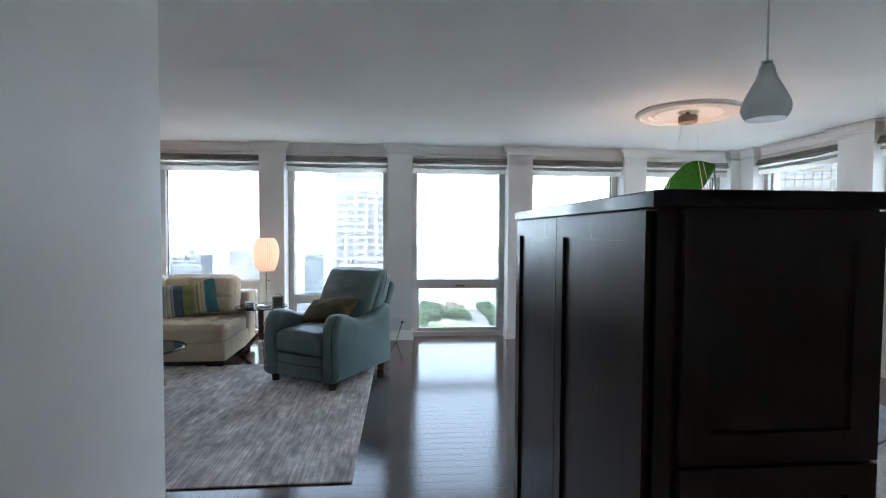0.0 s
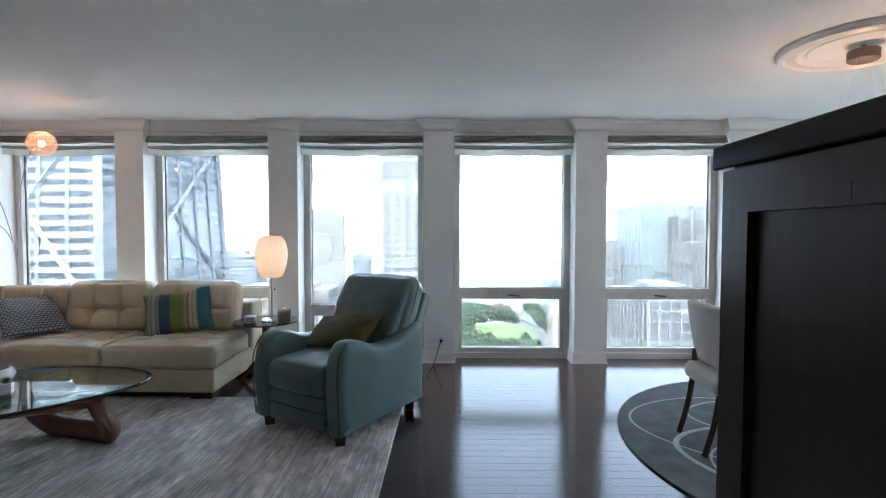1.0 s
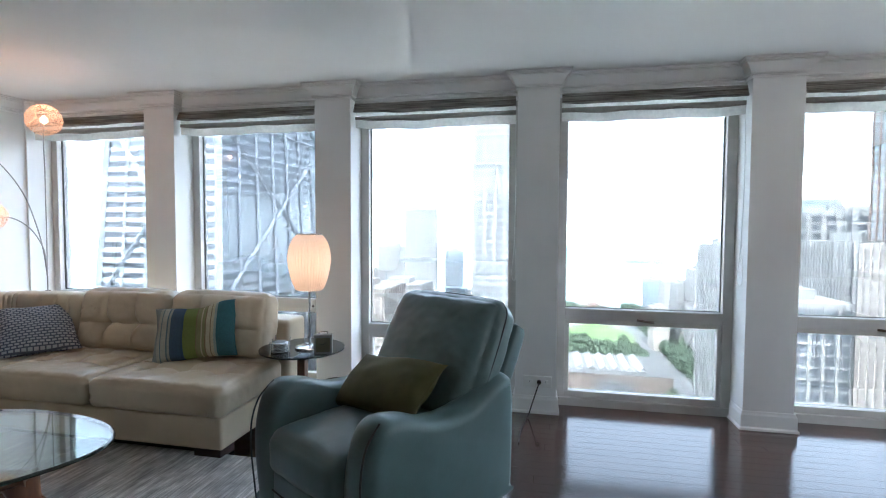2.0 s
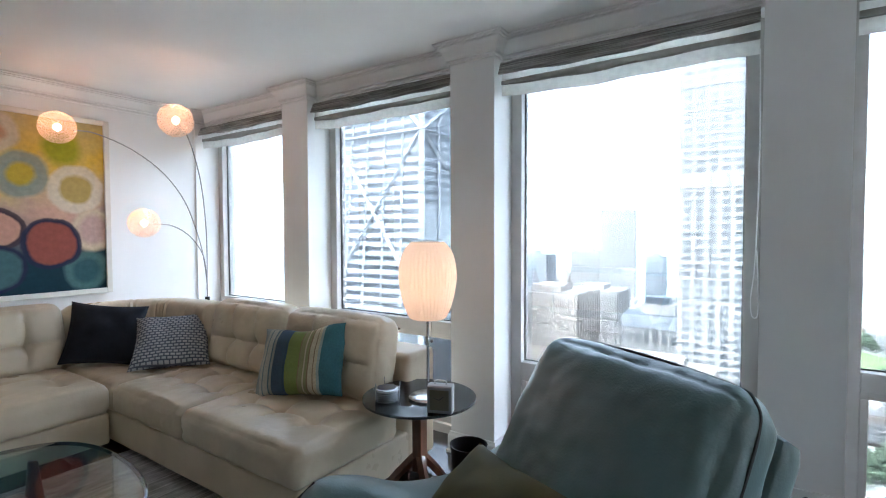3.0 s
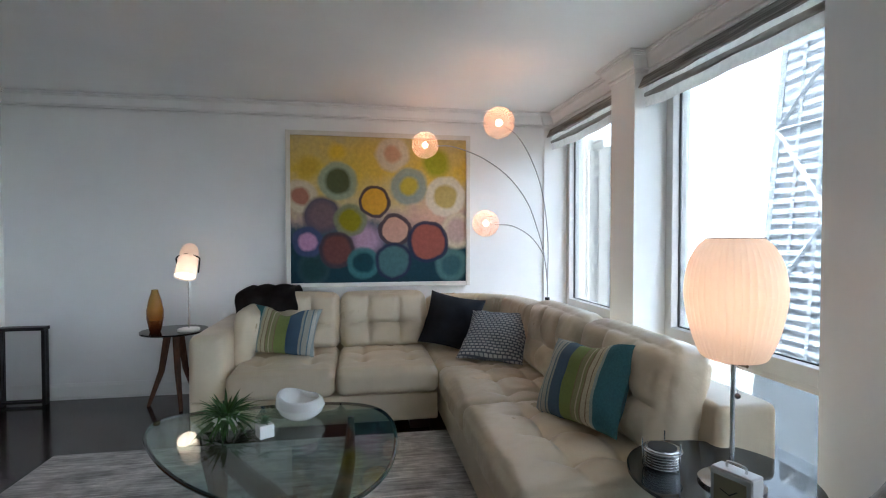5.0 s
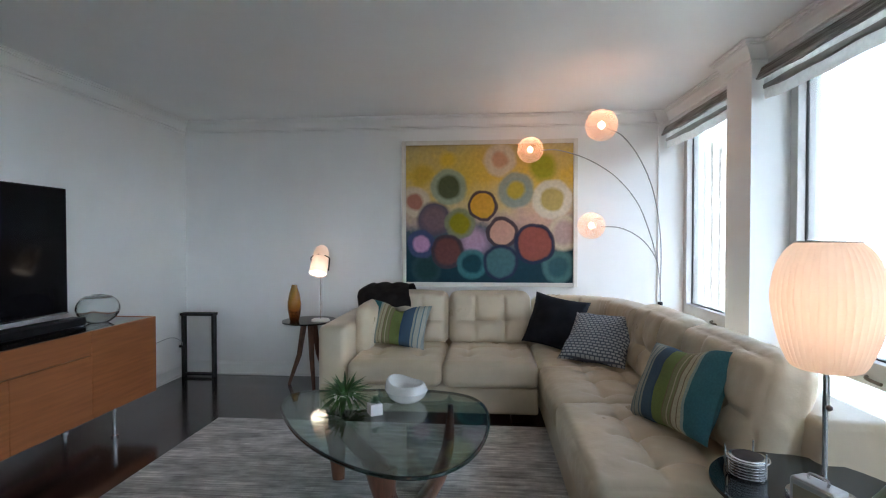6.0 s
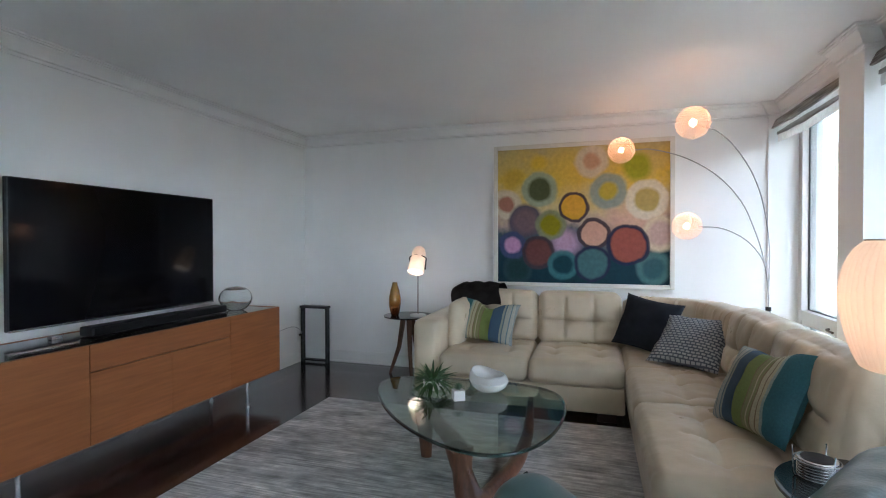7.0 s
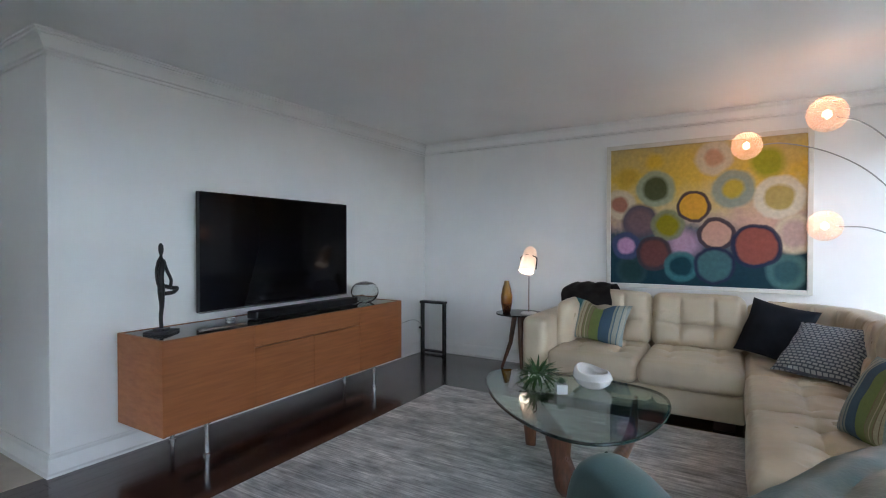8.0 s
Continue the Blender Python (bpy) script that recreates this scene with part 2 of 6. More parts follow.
def cushion(w, d, h, r=0.06, puff=0.03, tufts=(), creases=(), depth=0.02, n=30, seed=0, wrinkle=0.004, sag=0.0):
    """A stuffed box, w by d by h, its base at z = 0 and centred in the plan; tufts are (x, y) on the top,
    creases (x0, y0, x1, y1) lines sewn into it."""
    bm = bmesh.new()
    m = max(6, n // 3)

    def place(x, y, z):
        c = Vector((max(-w / 2 + r, min(w / 2 - r, x)), max(-d / 2 + r, min(d / 2 - r, y)), max(r, min(h - r, z))))
        q = Vector((x, y, z)) - c
        p = c + q.normalized() * r if q.length > 1e-6 else Vector((x, y, z))
        u, v, t = 2 * x / w, 2 * y / d, z / h
        bulge = max(0, 1 - u * u) * max(0, 1 - v * v)
        if t > 0.5:
            p.z += puff * math.sqrt(bulge) - sag * bulge
        p.x += 0.35 * puff * u * max(0, 1 - v * v) * 4 * t * (1 - t)
        p.y += 0.35 * puff * v * max(0, 1 - u * u) * 4 * t * (1 - t)
        if t > 0.6:
            fade = min(1.0, (t - 0.6) / 0.3)
            for a, b in tufts:
                s = ((x - a) ** 2 + (y - b) ** 2) / 0.0022
                p.z -= fade * (depth * math.exp(-s) + 0.22 * depth * math.sqrt(bulge) * math.exp(-s * 0.2))
            for x0, y0, x1, y1 in creases:
                e = Vector((x1 - x0, y1 - y0))
                k = max(0, min(1, ((x - x0) * e.x + (y - y0) * e.y) / e.length_squared))
                s = ((x - x0 - k * e.x) ** 2 + (y - y0 - k * e.y) ** 2) / 0.00035
                p.z -= fade * math.sqrt(bulge) * 0.5 * depth * math.exp(-s)
        if wrinkle:
            p += wrinkle * noise.noise_vector(Vector((x * 9 + seed * 7.3, y * 9, z * 9))) + 0.5 * wrinkle * noise.noise_vector(Vector((x * 24 + seed * 3.1, y * 24, z * 24)))
        return bm.verts.new(p)

    nx, ny, nz = max(6, int(n * w / max(w, d))), max(6, int(n * d / max(w, d))), m
    cache = {}

    def vert(i, j, k):
        if (i, j, k) not in cache:
            cache[i, j, k] = place(w * (i / nx - 0.5), d * (j / ny - 0.5), h * k / nz)
        return cache[i, j, k]

    for i in range(nx):
        for j in range(ny):
            for k in (0, nz):
                bm.faces.new((vert(i, j, k), vert(i + 1, j, k), vert(i + 1, j + 1, k), vert(i, j + 1, k)))
    for i in range(nx):
        for k in range(nz):
            for j in (0, ny):
                bm.faces.new((vert(i, j, k), vert(i + 1, j, k), vert(i + 1, j, k + 1), vert(i, j, k + 1)))
    for j in range(ny):
        for k in range(nz):
            for i in (0, nx):
                bm.faces.new((vert(i, j, k), vert(i, j + 1, k), vert(i, j + 1, k + 1), vert(i, j, k + 1)))
    return bm


def pillow_mesh(w, h, t, seed=0, n=26, dent=0.0):
    """A throw pillow standing in the xz plane, its lower edge at z = 0, thickness along y."""
    bm = bmesh.new()
    sheets = []
    for s in (-1, 1):
        rows = []
        for j in range(n + 1):
            row = []
            for i in range(n + 1):
                u, v = 2 * i / n - 1, 2 * j / n - 1
                x = w / 2 * u * (1 - 0.09 * (1 - v * v) * abs(u))
                z = h / 2 * v * (1 - 0.09 * (1 - u * u) * abs(v))
                if v > 0:
                    z -= dent * h * v * math.exp(-(u / 0.35) ** 2)
                th = t / 2 * (max(0, (1 - u * u) * (1 - v * v))) ** 0.42
                q = Vector((x, s * th, z + h / 2))
                if th > 0:
                    q += 0.010 * noise.noise_vector(Vector((u * 2.1 + seed * 5, v * 2.1, s * 3)))
                edge = i in (0, n) or j in (0, n)
                row.append(sheets[0][j][i] if (s == 1 and edge) else bm.verts.new(q))
            rows.append(row)
        sheets.append(rows)
    for rows in sheets:
        for j in range(n):
            for i in range(n):
                bm.faces.new((rows[j][i], rows[j][i + 1], rows[j + 1][i + 1], rows[j + 1][i]))
    return bm

# ---- the rooms: floor, ceiling, walls ----
H = 2.535
WEST, SOUTH, HALL, EAST, NORTH = -4.17, 2.95, -0.295, 5.30, 7.86
FRONT, HEAD = 7.56, 7.66
BACK = -1.6


def structure(name, bm, material, label="", smooth=False):
    return tagged(part(name, bm, material, smooth=smooth), label=label, kind="structure")


floor = structure("floor", box(WEST - 0.2, EAST + 0.2, BACK - 0.2, NORTH, -0.15, -0.006), JOINT, "dark stained polished oak plank floor")
ceiling = structure("ceiling", box(WEST - 0.2, EAST + 0.2, BACK - 0.2, NORTH + 0.1, H, H + 0.2), CEIL, "plain white painted plaster ceiling")
structure("wall_west", box(WEST - 0.2, WEST, SOUTH - 0.2, NORTH + 0.1, -0.15, H), WALL, "white painted wall behind the leather sofa")
structure("wall_south", box(WEST, HALL, SOUTH - 0.2, SOUTH, -0.15, H), WALL, "white painted wall behind the television")
structure("wall_hall", box(HALL - 0.2, HALL, BACK, SOUTH - 0.2, -0.15, H), WALL, "white painted hallway wall")
structure("wall_back", box(HALL - 0.2, EAST, BACK - 0.2, BACK, -0.15, H), WALL, "white painted wall closing the hallway")

# columns between the windows, west to east, with their shaft's edges
COLUMNS = [(-4.17, -4.15), (-2.884, -2.586), (-1.278, -0.972), (0.342, 0.648), (1.915, 2.235), (3.490, 3.800), (5.000, 5.300)]
for i, (a, b) in enumerate(COLUMNS):
    structure("column_%d" % (i + 1), box(a, b, FRONT, NORTH + 0.1, -0.15, H), WALL, "square white painted column between two windows")
for i, ((_, a), (b, _)) in enumerate(zip(COLUMNS, COLUMNS[1:])):
    structure("header_%d" % (i + 1), box(a, b, HEAD, NORTH + 0.1, 2.392, H), WALL, "white painted wall strip over a window")
EAST_COLUMNS = [(7.30, 7.56), (5.66, 6.06), (4.10, 4.50), (2.40, 2.90)]
for i, (a, b) in enumerate(EAST_COLUMNS):
    structure("east_column_%d" % (i + 1), box(EAST - 0.17, EAST + 0.2, a, b, -0.15, H), WALL, "square white painted column between two windows")
for i, ((a, _), (_, b)) in enumerate(zip(EAST_COLUMNS, EAST_COLUMNS[1:])):
    structure("east_header_%d" % (i + 1), box(EAST - 0.07, EAST + 0.2, b, a, 2.392, H), WALL, "white painted wall strip over a window")
structure("wall_east", box(EAST - 0.17, EAST + 0.2, BACK, 2.40, -0.15, H), WALL, "white painted kitchen wall")

# crown moulding round the rooms, baseboards on walls and columns
line = [(HALL, BACK), (HALL, SOUTH), (WEST, SOUTH), (WEST, FRONT)]
for a, b in COLUMNS[:-1]:
    line += ([] if a == WEST else [(a, FRONT)]) + [(b, FRONT), (b, HEAD)]
    nxt = COLUMNS[COLUMNS.index((a, b)) + 1][0]
    line += [(nxt, HEAD)]
line += [(COLUMNS[-1][0], FRONT), (EAST - 0.17, FRONT)]
for a, b in EAST_COLUMNS[1:]:
    line += [(EAST - 0.17, EAST_COLUMNS[0][0]), (EAST - 0.07, EAST_COLUMNS[0][0])] if a == EAST_COLUMNS[1][0] else []
    line += [(EAST - 0.07, b), (EAST - 0.17, b), (EAST - 0.17, a)] + ([(EAST - 0.07, a)] if a != EAST_COLUMNS[-1][0] else [])
line += [(EAST - 0.17, BACK)]
CROWN = [(0, H - 0.126), (0.013, H - 0.126), (0.013, H - 0.115), (0.006, H - 0.111), (0.006, H - 0.105), (0.021, H - 0.101), (0.021, H - 0.091), (0.026, H - 0.080), (0.044, H - 0.052),
         (0.060, H - 0.035), (0.060, H - 0.028), (0.072, H - 0.025), (0.072, H - 0.015), (0.082, H - 0.013), (0.082, H - 0.002), (0, H - 0.002)]
structure("crown_moulding", moulding(line, CROWN), TRIM, "white stepped crown moulding under the ceiling")
BASE = [(0, 0.001), (0.026, 0.001), (0.026, 0.014), (0.017, 0.024), (0.016, 0.105), (0.010, 0.118), (0.007, 0.130), (0, 0.130)]
structure("baseboard_hall", moulding([(HALL, BACK), (HALL, SOUTH), (WEST, SOUTH), (WEST, FRONT), (COLUMNS[0][1], FRONT)], BASE), TRIM, "white painted baseboard")
for i, (a, b) in enumerate(COLUMNS[1:-1]):
    structure("column_base_%d" % (i + 2), moulding([(a, FRONT + 0.20), (a, FRONT), (b, FRONT), (b, FRONT + 0.20)], BASE), TRIM, "white painted base round a column")

# windows: an upper fixed pane, a transom and a small opening pane at the floor
HANDLE = mat("bronze handle", (0.10, 0.075, 0.05), 0.4, metal=0.7)


def window(name, width, rail=(0.680, 0.766), top=2.392):
    """A window in its own xz plane, centred on x, its room side towards -y."""
    w = new(name)
    tagged(w, label="tall aluminium window with a small opening pane below", kind="structure")
    f = 0.07
    for nm, b in (("window_frame", (-width / 2, -width / 2 + f, -0.05, 0.05, 0.03, top)), ("window_frame", (width / 2 - f, width / 2, -0.05, 0.05, 0.03, top)),
                  ("window_frame", (-width / 2 + f, width / 2 - f, -0.05, 0.05, top - 0.035, top)), ("window_rail", (-width / 2 + f, width / 2 - f, -0.055, 0.05, *rail)),
                  ("window_sill", (-width / 2, width / 2, -0.07, 0.05, -0.01, 0.062))):
        part(nm, box(*b, bevel=0.004), FRAME, w)
    # the sash of the lower pane, with its handle
    g = width / 2 - f
    for b in ((-g, g, -0.045, 0.02, 0.062, 0.112), (-g, g, -0.045, 0.02, rail[0] - 0.034, rail[0]),
              (-g, -g + 0.03, -0.045, 0.02, 0.112, rail[0] - 0.034), (g - 0.03, g, -0.045, 0.02, 0.112, rail[0] - 0.034)):
        part("sash", box(*b, bevel=0.003), FRAME, w)
    part("handle", tube(curve_points([(-0.03, -0.06, rail[0] + 0.012), (0, -0.085, rail[0] + 0.012), (0.03, -0.088, rail[0] + 0.008), (0.085, -0.082, rail[0] + 0.004)], 5), 0.009, 8), HANDLE, w, "small bronze crank handle", smooth=True)
    for nm, b in (("pane", (-g, g, 0.002, 0.008, rail[1], top - 0.035)), ("pane", (-g + 0.03, g - 0.03, 0.002, 0.008, 0.112, rail[0] - 0.034))):
        part(nm, box(*b), PANE, w, "clear window glass").visible_shadow = False
    # dark gasket lines round the upper pane
    for b in ((-g, -g + 0.006, -0.002, 0.012, rail[1], top - 0.035), (g - 0.006, g, -0.002, 0.012, rail[1], top - 0.035), (-g, g, -0.002, 0.012, rail[1], rail[1] + 0.006)):
        part("gasket", box(*b), JOINT, w)
    return w


for i, ((_, a), (b, _)) in enumerate(zip(COLUMNS, COLUMNS[1:])):
    w = window("window_%d" % (i + 1), b - a, (0.49, 0.575) if i == 2 else (0.680, 0.766))
    w.matrix_basis = pose((a + b) / 2, 7.835, 0)
for i, ((a, _), (_, b)) in enumerate(zip(EAST_COLUMNS, EAST_COLUMNS[1:])):
    w = window("window_%d" % (i + 7), a - b)
    w.matrix_basis = pose(EAST + 0.03, (a + b) / 2, 0, 0, 0, -90)


# ---- living room ----
def axes(at, x, y, z):
    """A pose at a place with its three axes."""
    m = Matrix((x, y, z)).transposed().to_4x4()
    m.translation = at
    return m


def bolster(points, half, z0, z1, ripple=0.0, waves=70, n=24):
    """A stuffed roll with a tall rounded section along a plan line, gathered into ripples."""
    pts = curve_points([(x, y, 0) for x, y in points], 16)
    bm = bmesh.new()
    rings = []
    for i, p in enumerate(pts):
        d = (pts[min(i + 1, len(pts) - 1)] - pts[max(i - 1, 0)]).normalized()
        s = Vector((d.y, -d.x, 0))
        end = min(1, 0.80 + 0.2 * min(i, len(pts) - 1 - i) / 3)
        k = 1 + ripple * math.sin(i * waves / len(pts) * 2 * math.pi / 2) + 0.5 * ripple * math.sin(i * 2.1)
        ring = []
        for j in range(n):
            a = 2 * math.pi * j / n
            c, sn = math.cos(a), math.sin(a)
            u = abs(c) ** 0.55 * (1 if c > 0 else -1)
            v = abs(sn) ** 0.55 * (1 if sn > 0 else -1)
            up = max(0, v)
            ring.append(bm.verts.new(p + s * half * u * (1 + (k - 1) * (0.4 + up)) * end + Vector((0, 0, (z0 + z1) / 2 + (z1 - z0) / 2 * v * (1 + (k - 1) * 0.3 * up) * end))))
        rings.append(ring)
    for a, b in zip(rings, rings[1:]):
        for j in range(n):
            bm.faces.new((a[j], a[(j + 1) % n], b[(j + 1) % n], b[j]))
    bm.faces.new(rings[0])
    bm.faces.new(rings[-1])
    return bm


def rolled(points, x0, x1, inset, n=10):
    """An outline in the yz plane drawn out along x, drawn in towards both ends into a soft roll."""
    bm = bmesh.new()
    m = len(points)
    out = []
    for i in range(m):
        a, b = Vector(points[i - 1]), Vector(points[(i + 1) % m])
        d = (b - a).normalized()
        out.append(Vector((d.y, -d.x)))
    rows = []
    for k in range(n + 1):
        a = math.pi * k / n
        x = (x0 + x1) / 2 - (x1 - x0) / 2 * math.cos(a)
        e = inset * (1 - math.sin(a) ** 0.8)
        rows.append([bm.verts.new((x, p[0] + q.x * e, p[1] + q.y * e)) for p, q in zip(points, out)])
    for a, b in zip(rows, rows[1:]):
        for i in range(m):
            bm.faces.new((a[i], a[(i + 1) % m], b[(i + 1) % m], b[i]))
    bm.faces.new(rows[0])
    bm.faces.new(rows[-1])
    return bm


# the sectional sofa, its origin at the inner corner
def sectional_sofa():
    ox, oy = -3.02, 6.35
    sofa = thing("sectional_sofa", pose(ox, oy, 0), "large L-shaped cream leather sectional sofa with tufted cushions", "sofa")

    def bx(name, x0, x1, y0, y1, z0, z1, bevel, material=CREAM):
        return part(name, box(x0 - ox, x1 - ox, y0 - oy, y1 - oy, z0, z1, bevel, 4), material, sofa, smooth=True)

    bx("base", -4.08, -3.035, 4.71, 6.345, 0.07, 0.265, 0.018)
    bx("base", -4.08, -1.295, 6.365, 7.36, 0.07, 0.265, 0.018)
    bx("back_frame", -4.12, -3.98, 4.73, 7.12, 0.07, 0.70, 0.03)
    bx("back_frame", -4.10, -1.285, 7.13, 7.395, 0.07, 0.705, 0.035)
    bx("arm", -4.10, -3.06, 4.69, 4.92, 0.07, 0.70, 0.055)
    for x, y in ((-3.16, 4.80), (-3.16, 6.22), (-1.42, 6.47), (-1.42, 7.26), (-3.95, 4.80)):
        bx("foot", x - 0.09, x + 0.09, y - 0.07, y + 0.07, 0.0, 0.07, 0.006, FOOTWOOD)
    # seats: west side, then the long side under the windows
    for i, y in enumerate((5.285, 5.995)):
        part("seat_cushion", cushion(0.80, 0.705, 0.185, 0.055, 0.022, ((-0.10, -0.17), (-0.10, 0.17), (0.16, -0.17), (0.16, 0.17)),
                                     ((-0.36, -0.17, 0.2, -0.17), (-0.36, 0.17, 0.2, 0.17), (-0.10, -0.3, -0.10, 0.3)), 0.026, 64, i, 0.003), CREAM, sofa, smooth=True).matrix_basis = pose(-3.405 - ox, y - oy, 0.262)
    t1 = [(x, y) for x in (-0.26, 0, 0.26) for y in (-0.06, 0.17)]
    l1 = [(x, -0.16, x, 0.30) for x in (-0.26, 0, 0.26)] + [(-0.44, y, 0.44, y) for y in (-0.06, 0.17)]
    for i, (a, b) in enumerate(((-3.80, -3.0), (-3.02, -2.235), (-2.23, -1.275))):
        part("seat_cushion", cushion(b - a - 0.005, 0.70, 0.185 if i else 0.18, 0.055, 0.024, t1, l1, 0.030, 80, i + 3, 0.005), CREAM, sofa, smooth=True).matrix_basis = pose((a + b) / 2 - ox, 6.692 - oy, 0.262)
    # back cushions
    t2 = [(x, y) for x in (-0.125, 0.125) for y in (-0.03,)]
    l2 = [(x, -0.2, x, 0.2) for x in (-0.125, 0.125)] + [(-0.34, -0.03, 0.34, -0.03)]
    for i, y in enumerate((5.285, 6.0)):
        m = axes((-3.90 - ox, y - oy, 0.645), (0, 1, 0), (-0.17, 0, 0.985), (0.985, 0, 0.17))
        part("back_cushion", cushion(0.705, 0.46, 0.20, 0.07, 0.03, t2, l2, 0.044, 60, i + 9, 0.0045), CREAM, sofa, smooth=True).matrix_basis = m
    part("corner_cushion", bolster([(-3.86 - ox, 6.37 - oy), (-3.82 - ox, 6.75 - oy), (-3.62 - ox, 7.02 - oy), (-3.25 - ox, 7.10 - oy), (-2.98 - ox, 7.10 - oy)],
                                   0.125, 0.40, 0.862, 0.035), CREAM, sofa, "gathered leather corner cushion", smooth=True)
    for i, (a, b) in enumerate(((-2.99, -2.19), (-2.19, -1.385))):
        m = axes(((a + b) / 2 - ox, 7.19 - oy, 0.645), (1, 0, 0), (0, 0.2, 0.98), (0, -0.98, 0.2))
        part("back_cushion", cushion(b - a, 0.47, 0.22, 0.085, 0.035, t2, l2, 0.044, 64, i + 12, 0.007), CREAM, sofa, smooth=True).matrix_basis = m
    # the soft roll that ends the west cushions beside the arm
    part("side_cushion", cushion(0.62, 0.42, 0.13, 0.06, 0.02, n=18, seed=20), CREAM, sofa, smooth=True).matrix_basis = axes((-3.62 - ox, 4.90 - oy, 0.62), (1, 0, 0), (0, 0.1, 0.99), (0, 0.99, -0.1))
    return sofa


sectional_sofa()


def armchair():
    """A leather armchair, its front towards -y."""
    ch = thing("armchair", pose(-0.19, 6.06, 0.0, 0, 0, -30.7), "teal leather armchair with flared arms on dark feet", "armchair")
    prof = curve_points([(0, -0.435, 0.080), (0, -0.46, 0.40), (0, -0.425, 0.60), (0, -0.35, 0.676), (0, -0.23, 0.664), (0, -0.08, 0.610), (0, 0.12, 0.602), (0, 0.27, 0.655), (0, 0.40, 0.69), (0, 0.455, 0.64), (0, 0.465, 0.40), (0, 0.455, 0.080)], 5)
    yz = [(p.y, p.z) for p in prof]
    for s in (-1, 1):
        part("arm", rolled(yz, s * 0.258, s * 0.430, 0.05), TEAL, ch, smooth=True)
        for y in (-0.10, 0.22):
            part("seam", tube([(s * 0.4255, y, 0.10), (s * 0.4265, y - 0.005, 0.35), (s * 0.424, y - 0.01, 0.55)], 0.0028, 6), WELT, ch, "stitched vertical seam")
        part("piping", tube(curve_points([(s * 0.398, -0.446, 0.10), (s * 0.402, -0.469, 0.42), (s * 0.392, -0.440, 0.585), (s * 0.382, -0.362, 0.669)], 6), 0.004, 6), WELT, ch, "dark leather piping")
    part("seat_cushion", cushion(0.53, 0.70, 0.20, 0.065, 0.03, n=30, seed=30), TEAL, ch, smooth=True).matrix_basis = pose(0, -0.125, 0.30)
    part("front_panel", box(-0.262, 0.262, -0.44, -0.33, 0.085, 0.305, 0.02, 3), TEAL, ch, smooth=True)
    part("welt", tube([(-0.258, -0.442, 0.215), (0, -0.446, 0.208), (0.258, -0.442, 0.215)], 0.004, 6), WELT, ch)
    part("seat_frame", box(-0.27, 0.27, -0.40, 0.44, 0.082, 0.31, 0.01), TEAL, ch)
    # the reclined back: a thick cushion over a shell
    lean = Vector((0, 0.50, 0.86)).normalized()
    face = Vector((0, -lean.z, lean.y))
    part("back_cushion", cushion(0.72, 0.64, 0.215, 0.085, 0.045, n=54, seed=31, wrinkle=0.006), TEAL, ch, smooth=True).matrix_basis = axes((0.0, 0.467, 0.668), (1, 0, 0), lean, face)
    part("back_shell", cushion(0.70, 0.62, 0.11, 0.035, 0.0, n=16, wrinkle=0.002), TEAL, ch, smooth=True).matrix_basis = axes((0.0, 0.545, 0.58), (1, 0, 0), lean, face)
    rim = []
    for u, v in ((-0.364, -0.25), (-0.373, 0), (-0.366, 0.225), (-0.338, 0.298), (-0.27, 0.324), (0, 0.336), (0.27, 0.324), (0.338, 0.298), (0.366, 0.225), (0.373, 0), (0.364, -0.25)):
        rim.append(Vector((0, 0.467, 0.668)) + Vector((1, 0, 0)) * u + lean * v + face * 0.138)
    part("piping", tube(curve_points(rim, 8), 0.0042, 6), WELT, ch, "dark leather piping round the back cushion")
    for x, y in ((-0.335, -0.375), (0.335, -0.375), (-0.335, 0.385), (0.335, 0.385)):
        part("leg", lathe([(0.042, 0.012 if y < 0 else 0), (0.056, 0.095)], 4, (x, y, 0)), FOOTWOOD, ch, "dark tapered wooden foot")
    return ch


armchair()


def stripes_mat(name, stops, axis="X", rough=0.85):
    """Woven cloth in stripes; stops are (place, colour) along the object's axis from -0.5 to 0.5 m."""
    m = mat(name, (0.5, 0.5, 0.5), rough, bump=0.25, bump_scale=260)
    n, l = m.node_tree.nodes, m.node_tree.links
    tc = n.new("ShaderNodeTexCoord")
    sp = n.new("ShaderNodeSeparateXYZ")
    l.new(tc.outputs["Object"], sp.inputs[0])
    mr = n.new("ShaderNodeMapRange")
    mr.inputs["From Min"].default_value, mr.inputs["From Max"].default_value = -0.26, 0.26
    l.new(sp.outputs[axis], mr.inputs["Value"])
    rp = n.new("ShaderNodeValToRGB")
    rp.color_ramp.interpolation = "CONSTANT"
    e = rp.color_ramp.elements
    e[0].position, e[0].color = stops[0][0], (*stops[0][1], 1)
    e[1].position, e[1].color = stops[1][0], (*stops[1][1], 1)
    for p, c in stops[2:]:
        e.new(p).color = (*c, 1)
    l.new(mr.outputs[0], rp.inputs[0])
    nz = n.new("ShaderNodeTexNoise")
    nz.inputs["Scale"].default_value = 120
    hs = n.new("ShaderNodeHueSaturation")
    v = n.new("ShaderNodeMapRange")
    v.inputs["To Min"].default_value, v.inputs["To Max"].default_value = 0.7, 1.3
    l.new(tc.outputs["Object"], nz.inputs["Vector"])
    l.new(nz.outputs["Fac"], v.inputs["Value"])
    l.new(v.outputs[0], hs.inputs["Value"])
    l.new(rp.outputs[0], hs.inputs["Color"])
    l.new(hs.outputs[0], n["Principled BSDF"].inputs["Base Color"])
    return m


